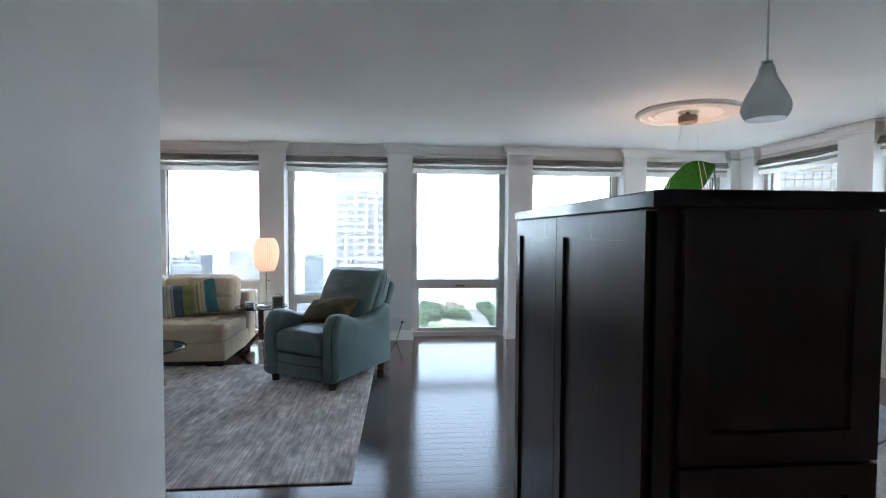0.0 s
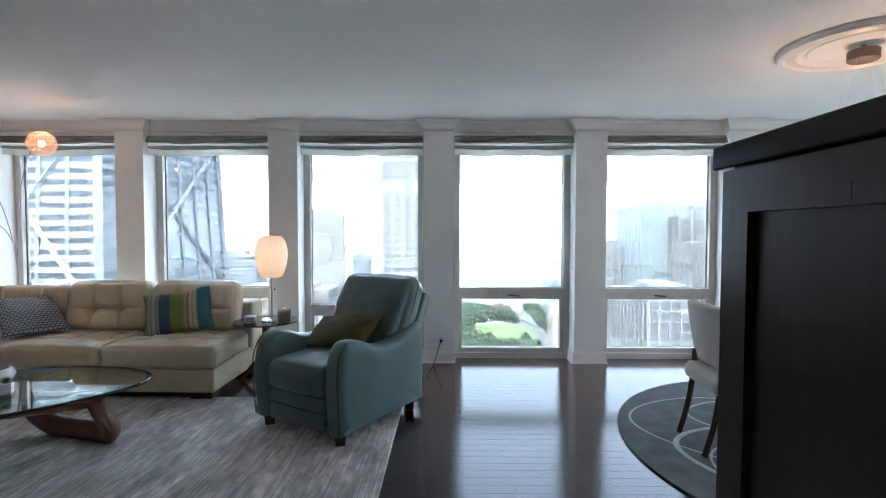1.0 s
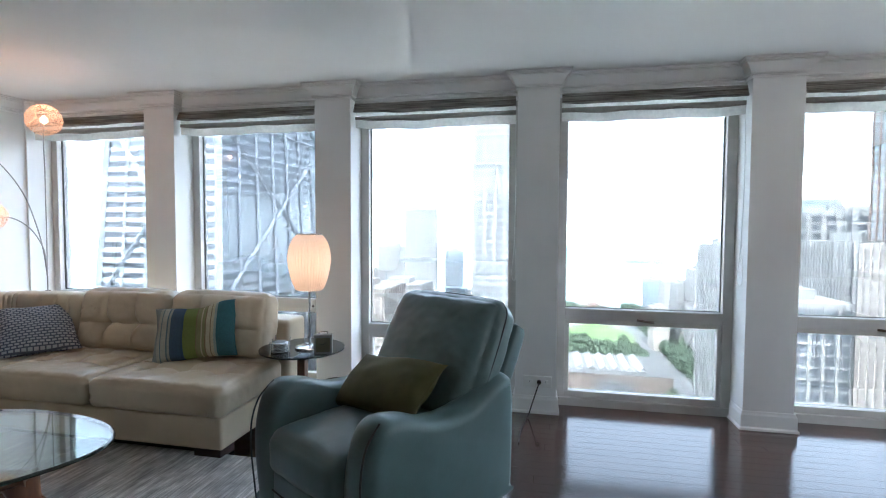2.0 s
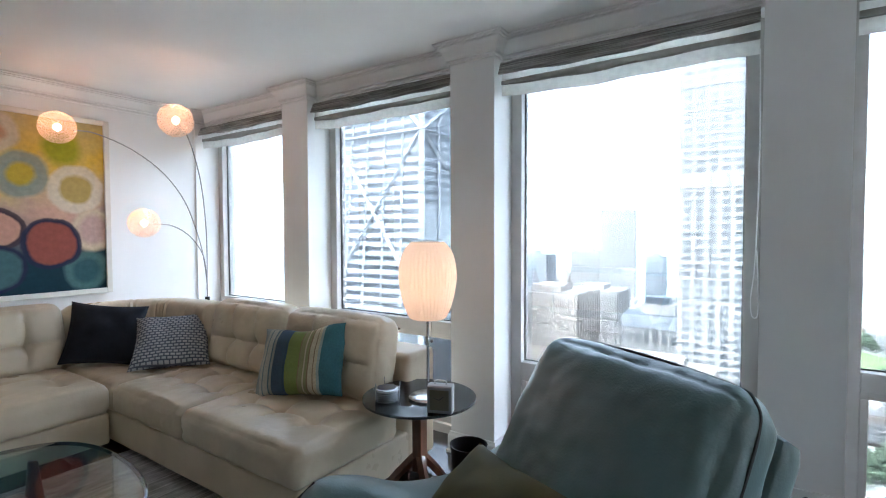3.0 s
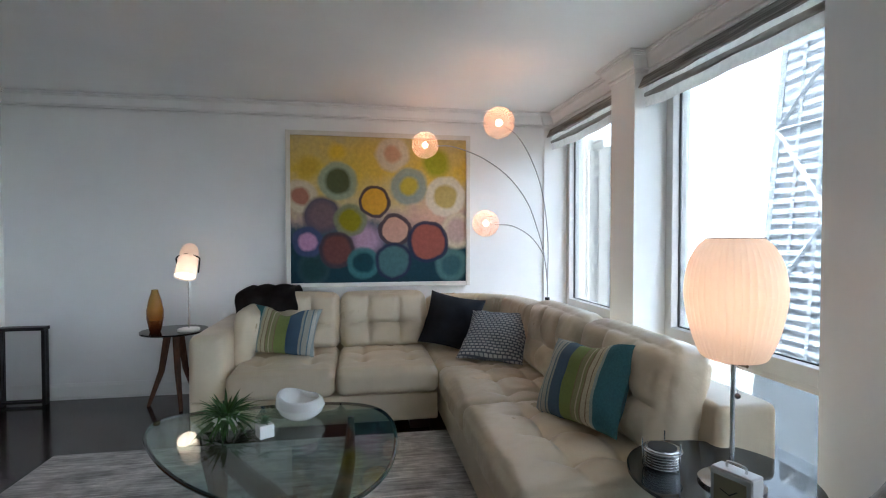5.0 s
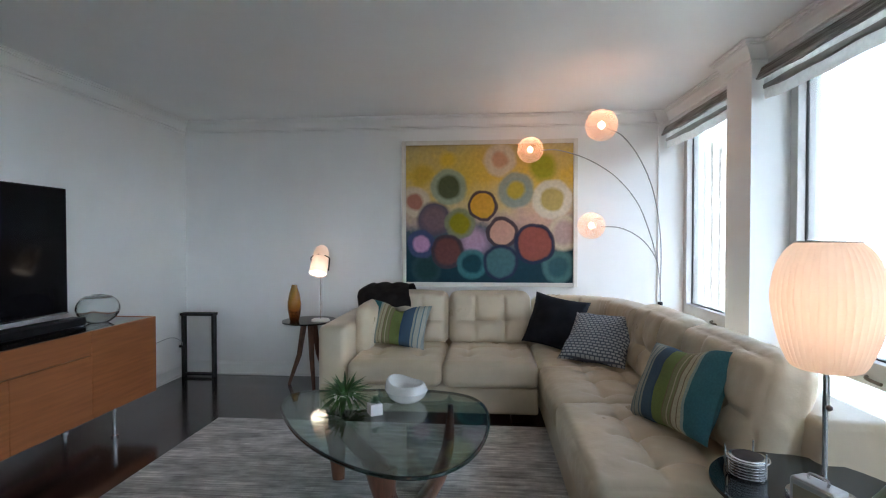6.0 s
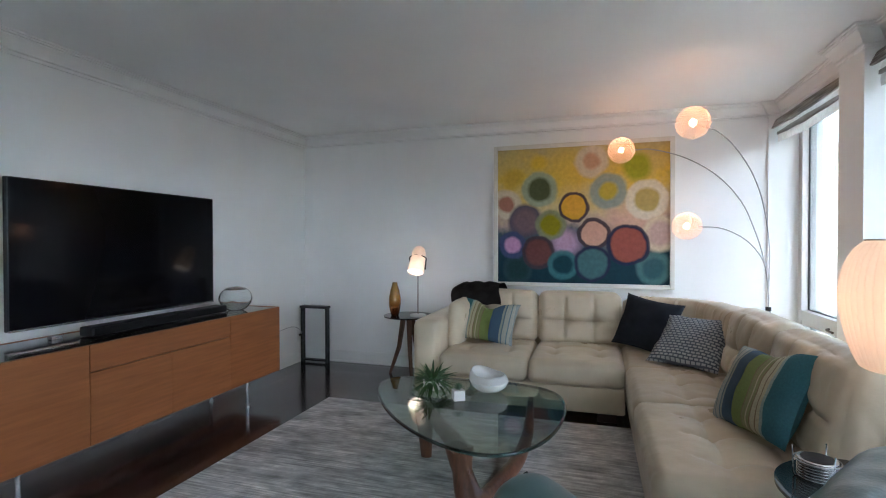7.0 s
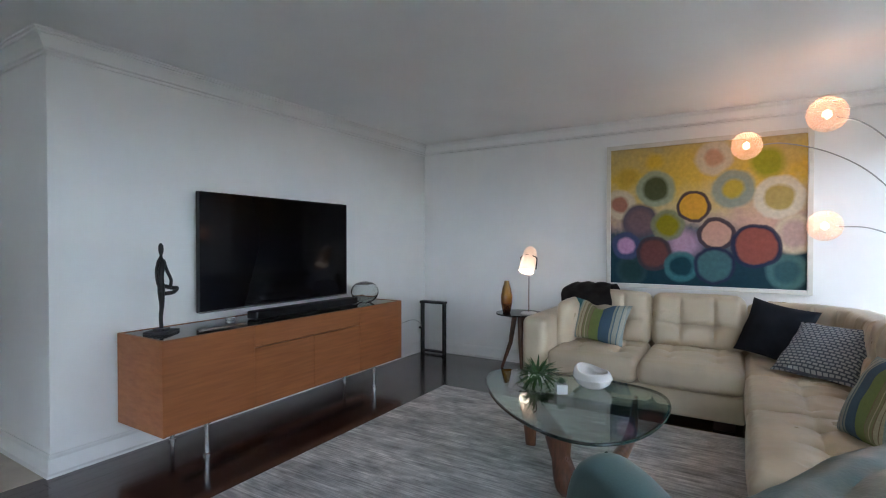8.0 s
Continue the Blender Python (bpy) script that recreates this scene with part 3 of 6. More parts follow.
TEALC, BLUEC, GREENC, OLIVEC, CREAMC, BROWNC = (0.035, 0.14, 0.17), (0.040, 0.085, 0.15), (0.17, 0.22, 0.06), (0.23, 0.23, 0.11), (0.47, 0.42, 0.29), (0.22, 0.16, 0.09)
STRIPE = stripes_mat("striped weave", [(0.0, TEALC), (0.17, (0.30, 0.36, 0.33)), (0.20, CREAMC), (0.235, BROWNC), (0.25, CREAMC), (0.30, BROWNC), (0.315, OLIVEC), (0.35, CREAMC), (0.365, OLIVEC),
                                        (0.42, BROWNC), (0.43, GREENC), (0.60, BLUEC), (0.63, (0.05, 0.10, 0.16)), (0.78, (0.30, 0.32, 0.28)), (0.81, (0.10, 0.16, 0.20)), (0.83, (0.38, 0.38, 0.33)), (0.90, (0.13, 0.20, 0.24)), (0.915, (0.40, 0.40, 0.34)), (0.96, (0.26, 0.30, 0.29))])
NAVY = mat("navy velvet", (0.005, 0.010, 0.020), 0.9, vary=0.15, scale=9, bump=0.2, bump_scale=200)
OLIVE = mat("olive velvet", (0.078, 0.072, 0.014), 0.75, vary=0.16, scale=5, bump=0.2, bump_scale=200)

# a knitted pattern of pale dashes on slate blue
KNIT = mat("slate knit", (0.20, 0.24, 0.28), 0.9, bump=0.3, bump_scale=150)
kn, kl = KNIT.node_tree.nodes, KNIT.node_tree.links
ktc, kbr = kn.new("ShaderNodeTexCoord"), kn.new("ShaderNodeTexBrick")
ksw = kn.new("ShaderNodeSeparateXYZ")
kcb = kn.new("ShaderNodeCombineXYZ")
kl.new(ktc.outputs["Object"], ksw.inputs[0])
kl.new(ksw.outputs["X"], kcb.inputs["X"])
kl.new(ksw.outputs["Z"], kcb.inputs["Y"])
kl.new(kcb.outputs[0], kbr.inputs["Vector"])
kbr.inputs["Color1"].default_value, kbr.inputs["Color2"].default_value, kbr.inputs["Mortar"].default_value = (0.44, 0.46, 0.47, 1), (0.36, 0.39, 0.41, 1), (0.085, 0.105, 0.135, 1)
kbr.inputs["Scale"].default_value, kbr.inputs["Mortar Size"].default_value, kbr.inputs["Mortar Smooth"].default_value = 15.0, 0.075, 0.3
kbr.inputs["Brick Width"].default_value, kbr.inputs["Row Height"].default_value = 0.52, 0.34
kl.new(kbr.outputs["Color"], kn["Principled BSDF"].inputs["Base Color"])


def throw_pillow(name, w, h, t, material, m, label, seed, dent=0.0):
    ob = part(name, pillow_mesh(w, h, t, seed, dent=dent), material, smooth=True)
    ob.matrix_basis = m
    return tagged(ob, label=label, category="pillow")


throw_pillow("striped_pillow", 0.60, 0.42, 0.16, STRIPE, pose(-1.80, 6.775, 0.466, 27, 8, 194), "striped teal, green and cream throw pillow on the sofa", 1, 0.05)
throw_pillow("striped_pillow", 0.54, 0.38, 0.15, STRIPE, pose(-3.45, 5.20, 0.464, -24, 4, 78), "striped teal, green and cream throw pillow by the sofa arm", 2, 0.16)
throw_pillow("navy_pillow", 0.48, 0.45, 0.17, NAVY, pose(-3.50, 6.47, 0.462, -24, 8, 60), "navy blue velvet throw pillow in the sofa corner", 3)
throw_pillow("knit_pillow", 0.50, 0.47, 0.15, KNIT, pose(-2.995, 6.695, 0.468, -50, 0, 56), "slate blue knitted throw pillow with pale dashes", 4)
throw_pillow("olive_lumbar_pillow", 0.60, 0.33, 0.16, OLIVE, pose(-0.262, 5.99, 0.525, -52, -5, -30.7), "olive green velvet lumbar pillow on the armchair", 5)


# a dark throw laid over the back of the sofa
def throw_blanket():
    bm = bmesh.new()
    rows = []
    n, k = 26, 22
    prof = curve_points([(-4.035, 0, 0.66), (-4.02, 0, 0.86), (-3.95, 0, 0.945), (-3.82, 0, 0.938), (-3.705, 0, 0.88), (-3.65, 0, 0.775)], 5)
    for i in range(n + 1):
        y = 4.84 + 0.46 * i / n
        row = []
        for j, p in enumerate(prof):
            q = Vector((p.x, y + 0.02 * math.sin(j * 0.3), p.z - 0.05 * max(0, 1 - i / 5)))
            q += 0.012 * noise.noise_vector(Vector((y * 7, j * 0.22, 1.0)))
            q.z += 0.007 * math.sin(y * 42 + j * 0.3)
            row.append(bm.verts.new(q - Vector((-3.88, 5.1, 0))))
        rows.append(row)
    for a, b in zip(rows, rows[1:]):
        for j in range(len(a) - 1):
            bm.faces.new((a[j], a[j + 1], b[j + 1], b[j]))
    bmesh.ops.solidify(bm, geom=list(bm.faces), thickness=0.022)
    ob = part("throw_blanket", bm, mat("charcoal wool", (0.030, 0.026, 0.026), 0.95, vary=0.15, scale=12, bump=0.4, bump_scale=120), smooth=True)
    ob.matrix_basis = pose(-3.88, 5.1, 0)
    tagged(ob, label="dark charcoal wool throw draped over the sofa back", category="blanket")


throw_blanket()

# the area rug: grey and beige, streaked along its length
RUG = mat("woven grey rug", (0.70, 0.68, 0.665), 0.95, vary=0.0, other=(0.33, 0.325, 0.325), scale=1.6, stretch=(3.0, 1.6, 1), bump=0.5, bump_scale=90)
rg, rl = RUG.node_tree.nodes, RUG.node_tree.links
rtc = rg.new("ShaderNodeTexCoord")
src = rg["Principled BSDF"].inputs["Base Color"].links[0].from_socket
for stretch_x, stretch_y, low, high in ((90, 3.0, 0.66, 1.32), (9, 80, 0.95, 1.05), (22, 9, 0.72, 1.22), (180, 180, 0.85, 1.15)):
    rmp = rg.new("ShaderNodeMapping")
    rmp.inputs["Scale"].default_value = (stretch_x, stretch_y, 1)
    rl.new(rtc.outputs["Object"], rmp.inputs[0])
    rnz = rg.new("ShaderNodeTexNoise")
    rnz.inputs["Scale"].default_value, rnz.inputs["Detail"].default_value = 1.0, 3
    rl.new(rmp.outputs[0], rnz.inputs["Vector"])
    rmr = rg.new("ShaderNodeMapRange")
    rmr.inputs["From Min"].default_value, rmr.inputs["From Max"].default_value = 0.32, 0.68
    rmr.inputs["To Min"].default_value, rmr.inputs["To Max"].default_value = low, high
    rl.new(rnz.outputs["Fac"], rmr.inputs["Value"])
    rhs = rg.new("ShaderNodeHueSaturation")
    rl.new(rmr.outputs[0], rhs.inputs["Value"])
    rl.new(src, rhs.inputs["Color"])
    src = rhs.outputs[0]
rl.new(src, rg["Principled BSDF"].inputs["Base Color"])
rug = part("area_rug", box(-1.61, 1.61, -1.25, 1.25, 0, 0.012, 0.004), RUG)
rug.matrix_basis = pose(-1.37, 5.205, 0)
tagged(rug, label="large grey and beige streaked woven area rug", category="rug")


# ---- coffee table ----
TABLEGLASS = glass_mat("coffee table glass", (0.66, 0.76, 0.73))
GLASSEDGE = mat("green glass edge", (0.006, 0.018, 0.016), 0.06, vary=0.05)


def rounded_outline(corners, n=40):
    pts = [Vector((x, y, 0)) for x, y in corners]
    m = len(pts)
    out = []
    for i in range(m):
        a, b, c = pts[i - 1], pts[i], pts[(i + 1) % m]
        p, q = (a + b) / 2, (b + c) / 2
        for k in range(n // m + 1):
            t = k / (n // m + 1)
            out.append((p * (1 - t) ** 2 + 2 * b * t * (1 - t) + q * t * t)[:2])
    return out


def coffee_table():
    ox, oy = -1.98, 5.42
    ct = thing("coffee_table", pose(ox, oy, 0.012), "sculptural coffee table with rounded triangular glass on walnut legs", "coffee table")
    shape = rounded_outline([(-2.41, 4.65), (-1.69, 5.055), (-1.32, 5.615), (-1.55, 5.925), (-2.19, 6.00), (-2.52, 5.828), (-2.52, 5.18)], 84)
    rel = [(x - ox, y - oy) for x, y in shape]
    part("glass_top", prism(rel, 0.372, 0.390, 0.003), TABLEGLASS, ct, "thick clear green-tinted glass top")
    ring = [(x, y, 0.381) for x, y in rel]
    part("glass_edge", tube(ring + ring[:2], 0.0088, 8), GLASSEDGE, ct, "polished dark green glass edge", smooth=True)

    def leg(points, radii):
        pts = curve_points([(x - ox, y + 0.04 - oy, z) for x, y, z in points], 8)
        k = len(points) - 1
        rad = []
        for i in range(len(pts)):
            s = i / (len(pts) - 1) * k
            j = min(int(s), k - 1)
            rad.append(radii[j] + (radii[j + 1] - radii[j]) * (s - j))
        return part("leg", tube(pts, rad, 14, 0.62), WALNUT, ct, "curved solid walnut leg", smooth=True)

    leg([(-2.12, 5.10, 0.0), (-2.13, 5.09, 0.14), (-2.16, 5.07, 0.285), (-2.02, 5.15, 0.322), (-1.84, 5.28, 0.318), (-1.66, 5.41, 0.315), (-1.58, 5.46, 0.312)],
        [0.034, 0.046, 0.066, 0.058, 0.062, 0.070, 0.058])
    leg([(-1.61, 5.45, 0.31), (-1.595, 5.47, 0.20), (-1.565, 5.52, 0.085), (-1.63, 5.565, 0.058), (-1.85, 5.62, 0.060), (-2.08, 5.67, 0.072), (-2.26, 5.705, 0.17), (-2.315, 5.715, 0.372)],
        [0.075, 0.052, 0.074, 0.068, 0.066, 0.068, 0.054, 0.024])
    return ct


coffee_table()
TOP = 0.4025


def blade(bm, base, direction, length, width, droop):
    """A narrow pointed leaf with a fold."""
    d = Vector(direction).normalized()
    side = d.cross(Vector((0, 0, 1))).normalized() if abs(d.z) < 0.99 else Vector((1, 0, 0))
    rows = []
    for i in range(6):
        t = i / 5
        p = Vector(base) + d * length * t - Vector((0, 0, droop * t * t))
        w = width * (1 - t) ** 0.7 * (0.6 + 1.4 * t if t < 0.3 else 1)
        rows.append((bm.verts.new(p - side * w), bm.verts.new(p + Vector((0, 0, -w * 0.4))), bm.verts.new(p + side * w)))
    for a, b in zip(rows, rows[1:]):
        bm.faces.new((a[0], a[1], b[1], b[0]))
        bm.faces.new((a[1], a[2], b[2], b[1]))


LEAFM = mat("green leaf", (0.055, 0.15, 0.035), 0.42, vary=0.2, scale=20, island=0.35)
SUCC = mat("succulent leaf", (0.10, 0.19, 0.10), 0.5, vary=0.15, scale=30, island=0.25)
SOIL = mat("potting soil", (0.03, 0.022, 0.016), 0.95, bump=0.5, bump_scale=200)


def spiky_plant():
    p = thing("potted_plant", pose(-2.215, 5.15, TOP), "spiky green house plant in a round white pot", "plant")
    part("pot", lathe([(0.035, 0), (0.055, 0.008), (0.068, 0.035), (0.064, 0.062), (0.058, 0.066), (0.054, 0.055)], 32), WHITEC, p, "small round white ceramic pot", smooth=True)
    part("soil", disc(0.055, 0.050, 0.057, n=20), SOIL, p)
    rnd = random.Random(4)
    bm = bmesh.new()
    for i in range(170):
        a, e = rnd.uniform(0, 2 * math.pi), rnd.uniform(-0.1, 1.15)
        blade(bm, (0.012 * math.cos(a), 0.012 * math.sin(a), 0.055), (math.cos(a) * math.cos(e), math.sin(a) * math.cos(e), math.sin(e)), rnd.uniform(0.11, 0.19), 0.0115, rnd.uniform(0.03, 0.11))
    part("leaves", bm, LEAFM, p)


def small_succulent():
    p = thing("succulent", pose(-2.065, 5.36, TOP, 0, 0, 30), "small rosette succulent in a square white pot", "plant")
    part("pot", prism([(-0.033, -0.033), (0.033, -0.033), (0.033, 0.033), (-0.033, 0.033)], 0, 0.062, 0.004), WHITEC, p, "small square white pot")
    bm = bmesh.new()
    for i in range(40):
        a, e = i * 2.4, 0.15 + 1.3 * i / 40
        blade(bm, (0, 0, 0.062), (math.cos(a) * math.cos(e), math.sin(a) * math.cos(e), math.sin(e)), 0.05 - 0.012 * i / 40, 0.0075, 0.0)
    part("leaves", bm, SUCC, p)


def swooped_bowl():
    b = thing("bowl", pose(-2.285, 5.50, TOP), "white ceramic bowl with a swooping rim", "bowl")
    bm = bmesh.new()
    n = 48
    rings = []
    for shell in (0, 1):
        for r, z in ((0.040, 0.0), (0.075, 0.012), (0.108, 0.045), (0.122, 0.085), (0.108, 0.125), (0.098, 0.135))[:: -1 if shell else 1]:
            ring = []
            for i in range(n):
                a = 2 * math.pi * i / n
                lift = max(0, math.cos(a - 4.2)) ** 2
                k = r - (0.006 if shell else 0)
                zz = z * (0.80 + 0.24 * lift) + (0.007 if shell and z < 0.01 else 0)
                out = 1 + 0.20 * lift * (z / 0.135) ** 2
                ring.append(bm.verts.new((k * out * math.cos(a), k * out * math.sin(a), zz)))
            rings.append(ring)
    for a, c in zip(rings, rings[1:]):
        for i in range(n):
            bm.faces.new((a[i], a[(i + 1) % n], c[(i + 1) % n], c[i]))
    bm.faces.new(rings[0])
    bm.faces.new(rings[-1])
    part("vessel", bm, WHITEC, b, smooth=True)
    part("glaze", disc(0.070, 0.018, 0.022, n=28), mat("grey glaze", (0.33, 0.31, 0.28), 0.15, vary=0.3, scale=25, other=(0.62, 0.60, 0.56)), b, "grey mottled glaze inside the bowl")


spiky_plant()
small_succulent()
swooped_bowl()


# ---- lamps ----
def shade_mat(name, color, thread=0.0):
    """A shade that lets the lamp's light through; thread opens small gaps in it."""
    m = bpy.data.materials.new(name)
    m.use_nodes = True
    n, l = m.node_tree.nodes, m.node_tree.links
    n.remove(n["Principled BSDF"])
    d, t, mx = n.new("ShaderNodeBsdfDiffuse"), n.new("ShaderNodeBsdfTranslucent"), n.new("ShaderNodeMixShader")
    d.inputs[0].default_value = t.inputs[0].default_value = (*color, 1)
    mx.inputs[0].default_value = 0.55
    l.new(d.outputs[0], mx.inputs[1])
    l.new(t.outputs[0], mx.inputs[2])
    out = mx.outputs[0]
    if thread:
        tc, vo = n.new("ShaderNodeTexCoord"), n.new("ShaderNodeTexVoronoi")
        vo.feature = "DISTANCE_TO_EDGE"
        vo.inputs["Scale"].default_value = 70
        l.new(tc.outputs["Object"], vo.inputs["Vector"])
        th = n.new("ShaderNodeMath")
        th.operation, th.inputs[1].default_value = "GREATER_THAN", thread
        l.new(vo.outputs["Distance"], th.inputs[0])
        tr, m2 = n.new("ShaderNodeBsdfTransparent"), n.new("ShaderNodeMixShader")
        l.new(th.outputs[0], m2.inputs[0])
        l.new(out, m2.inputs[1])
        l.new(tr.outputs[0], m2.inputs[2])
        out = m2.outputs[0]
    l.new(out, n["Material Output"].inputs["Surface"])
    return m


def bulb(parent, at, watts, color=(1.0, 0.60, 0.32), radius=0.03):
    data = bpy.data.lights.new("bulb_light", "POINT")
    data.energy, data.color, data.shadow_soft_size = watts, color, radius
    ob = new("bulb_light", data)
    ob.parent = parent
    ob.matrix_basis = pose(*at)
    return ob


BUBBLE = shade_mat("ribbed white shade", (0.86, 0.80, 0.70))
THREAD = shade_mat("wound thread shade", (0.80, 0.62, 0.50), 0.075)
GLOW = mat("lit bulb", (0.9, 0.8, 0.6), 0.3, emit=(1.0, 0.72, 0.42), power=0.07)


def open_shell(profile, n=88, ribs=0, depth=0.0, at=(0, 0, 0)):
    bm = lathe(profile, n, at, ribs, depth)
    bm.faces.ensure_lookup_table()
    bmesh.ops.delete(bm, geom=[f for f in bm.faces if len(f.verts) > 4], context="FACES")
    return bm


SIDE = 0.55


def side_table_glass():
    t = thing("side_table", pose(-1.100, 6.985, 0), "round black glass side table on a wooden pedestal", "side table")
    part("tabletop", disc(0.289, SIDE - 0.012, SIDE, 0.003), SMOKE, t, "smoked black glass tabletop", smooth=True)
    part("post", box(-0.028, 0.028, -0.028, 0.028, 0.16, SIDE - 0.012, 0.004), WALNUT, t)
    for a in (200, 320, 80):
        c, s = math.cos(radians(a)), math.sin(radians(a))
        part("leg", tube([(0, 0, 0.26), (0.12 * c, 0.12 * s, 0.13), (0.23 * c, 0.23 * s, 0.0)], [0.024, 0.024, 0.020], 4), WALNUT, t)


SMOKE = mat("smoked glass", (0.010, 0.013, 0.014), 0.03, vary=0.02)
side_table_glass()


def bubble_lamp():
    b = thing("table_lamp", pose(-1.043, 6.982, SIDE), "lit table lamp with a ribbed white bubble shade", "lamp")
    part("base", lathe([(0.098, 0), (0.098, 0.010), (0.090, 0.016), (0.012, 0.020)], 40), STEEL, b, "round brushed steel base", smooth=True)
    part("stem", lathe([(0.0075, 0.016), (0.0075, 0.40)], 12), STEEL, b, smooth=True)
    prof = [(0.080, 0.404), (0.096, 0.416), (0.117, 0.465), (0.134, 0.53), (0.145, 0.60), (0.144, 0.65), (0.133, 0.71), (0.110, 0.760), (0.084, 0.787), (0.080, 0.789)]
    pts = curve_points([(r, 0, z) for r, z in prof], 4)
    bubble = part("shade", open_shell([(p.x, p.z) for p in pts], 176, 44, 0.03), BUBBLE, b, "glowing ribbed white bubble shade", smooth=True)
    part("shade_ring", tube([(0.082 * math.cos(a / 20 * math.pi), 0.082 * math.sin(a / 20 * math.pi), 0.790) for a in range(41)], 0.003, 6), STEEL, bubble)
    part("pull_chain", tube([(0.03, -0.01, 0.39), (0.031, -0.01, 0.30)], 0.0012, 5), STEEL, b)
    part("pull_knob", lathe([(0.001, 0.285), (0.009, 0.291), (0.009, 0.299), (0.001, 0.305)], 12, (0.031, -0.01, 0)), FOOTWOOD, b, "small dark pull knob", smooth=True)
    bulb(b, (0, 0, 0.60), 0.0098, (1.0, 0.57, 0.40), 0.04)


bubble_lamp()


SATIN = mat("satin steel", (0.34, 0.33, 0.32), 0.42, metal=0.4, vary=0.05)


def arc_lamp():
    ox, oy = -3.87, 7.485
    a = thing("arc_floor_lamp", pose(ox, oy, 0), "steel arc floor lamp with three lit woven ball shades", "floor lamp")
    part("base", disc(0.028, 0, 0.03, 0.004, 32), BLACKM, a)
    part("pole", lathe([(0.012, 0.02), (0.012, 0.74), (0.017, 0.745), (0.017, 0.80), (0.012, 0.805)], 14), STEEL, a, smooth=True)
    part("collar", lathe([(0.021, 0.775), (0.021, 0.805)], 16), BLACKM, a, "black collar", smooth=True)
    reaches = (((-2.986, 6.769, 2.149), ((-3.868, 7.488, 1.30), (-3.785, 7.42, 1.635), (-3.65, 7.31, 1.86), (-3.46, 7.15, 2.035), (-3.25, 6.98, 2.13))),
               ((-3.73, 6.346, 2.12), ((-3.868, 7.45, 1.19), (-3.86, 7.385, 1.42), (-3.85, 7.28, 1.67), (-3.83, 7.10, 1.885), (-3.81, 6.86, 2.04), (-3.77, 6.60, 2.12))),
               ((-3.60, 6.835, 1.463), ((-3.85, 7.45, 1.15), (-3.825, 7.375, 1.28), (-3.78, 7.26, 1.38), (-3.72, 7.10, 1.448))))
    for (x, y, z), mid in reaches:
        c = Vector((x - ox, y - oy, z))
        start = Vector((0, 0, 0.79))
        way = [start, Vector((0.0, 0, 0.93))] + [Vector((p - ox, q - oy, r)) for p, q, r in mid] + [c + (Vector((mid[-1][0] - ox, mid[-1][1] - oy, mid[-1][2])) - c).normalized() * 0.10]
        part("arm", tube(curve_points(way, 10), 0.0048, 8), SATIN, a, "thin curved steel arm", smooth=True)
        prof = [(0.11 * math.sin(math.pi * k / 16) + 0.001, -0.11 * math.cos(math.pi * k / 16)) for k in range(17)]
        ball = part("shade", open_shell(prof, 36, at=tuple(c)), THREAD, a, "lit ball shade of wound pale thread", smooth=True)
        part("bulb", lathe([(0.002, -0.03), (0.024, -0.012), (0.024, 0.012), (0.002, 0.03)], 14, tuple(c)), GLOW, ball, smooth=True)
        bulb(a, tuple(c + Vector((0, 0, 0.045))), 0.0115, (1.0, 0.48, 0.30), 0.02)


arc_lamp()

# ---- things on the glass side table ----
def coasters():
    c = thing("coaster_set", pose(-1.190, 6.835, SIDE, 0, 0, 20) @ Matrix.Scale(1.25, 4), "stack of round steel coasters in a wire holder", "coasters")
    for i in range(7):
        part("coaster", disc(0.046, 0.004 + i * 0.0075, 0.0095 + i * 0.0075, 0.002, 28), STEEL, c, smooth=True)
    part("coaster_pad", disc(0.038, 0.0545, 0.0565, n=28), BLACKM, c, "black round coaster pad")
    part("holder_ring", tube([(0.051 * math.cos(t / 14 * math.pi), 0.051 * math.sin(t / 14 * math.pi), 0.05) for t in range(29)], 0.002, 6), STEEL, c, smooth=True)
    for s in (0, 120, 240):
        x, y = math.cos(radians(s)), math.sin(radians(s))
        part("holder_wire", tube(curve_points([(0.02 * x, 0.02 * y, 0.002), (0.05 * x, 0.05 * y, 0.003), (0.053 * x, 0.053 * y, 0.04), (0.056 * x, 0.056 * y, 0.082)], 5), 0.002, 6), STEEL, c, smooth=True)


def desk_clock():
    c = thing("desk_clock", pose(-0.885, 6.862, SIDE, 0, 0, 21) @ Matrix.Scale(1.32, 4), "small square black and steel desk clock", "clock")
    part("case", box(-0.045, 0.045, -0.022, 0.022, 0, 0.098, 0.004), SATIN, c, "brushed steel clock case")
    part("bezel", box(-0.043, 0.043, -0.0245, -0.0205, 0.003, 0.095, 0.002), SATIN, c)
    part("dial", box(-0.034, 0.034, -0.0265, -0.0240, 0.014, 0.084), mat("bronze dial", (0.20, 0.16, 0.10), 0.4), c, "square bronze dial")
    part("hand", tube([(0, -0.0275, 0.05), (0.016, -0.0275, 0.063)], 0.0013, 5), BLACKM, c)
    part("hand", tube([(0, -0.0275, 0.05), (-0.020, -0.0275, 0.057)], 0.001, 5), BLACKM, c)
    part("handle", tube(curve_points([(-0.02, 0, 0.097), (-0.018, 0, 0.110), (0.018, 0, 0.110), (0.02, 0, 0.097)], 5), 0.003, 6), STEEL, c, smooth=True)


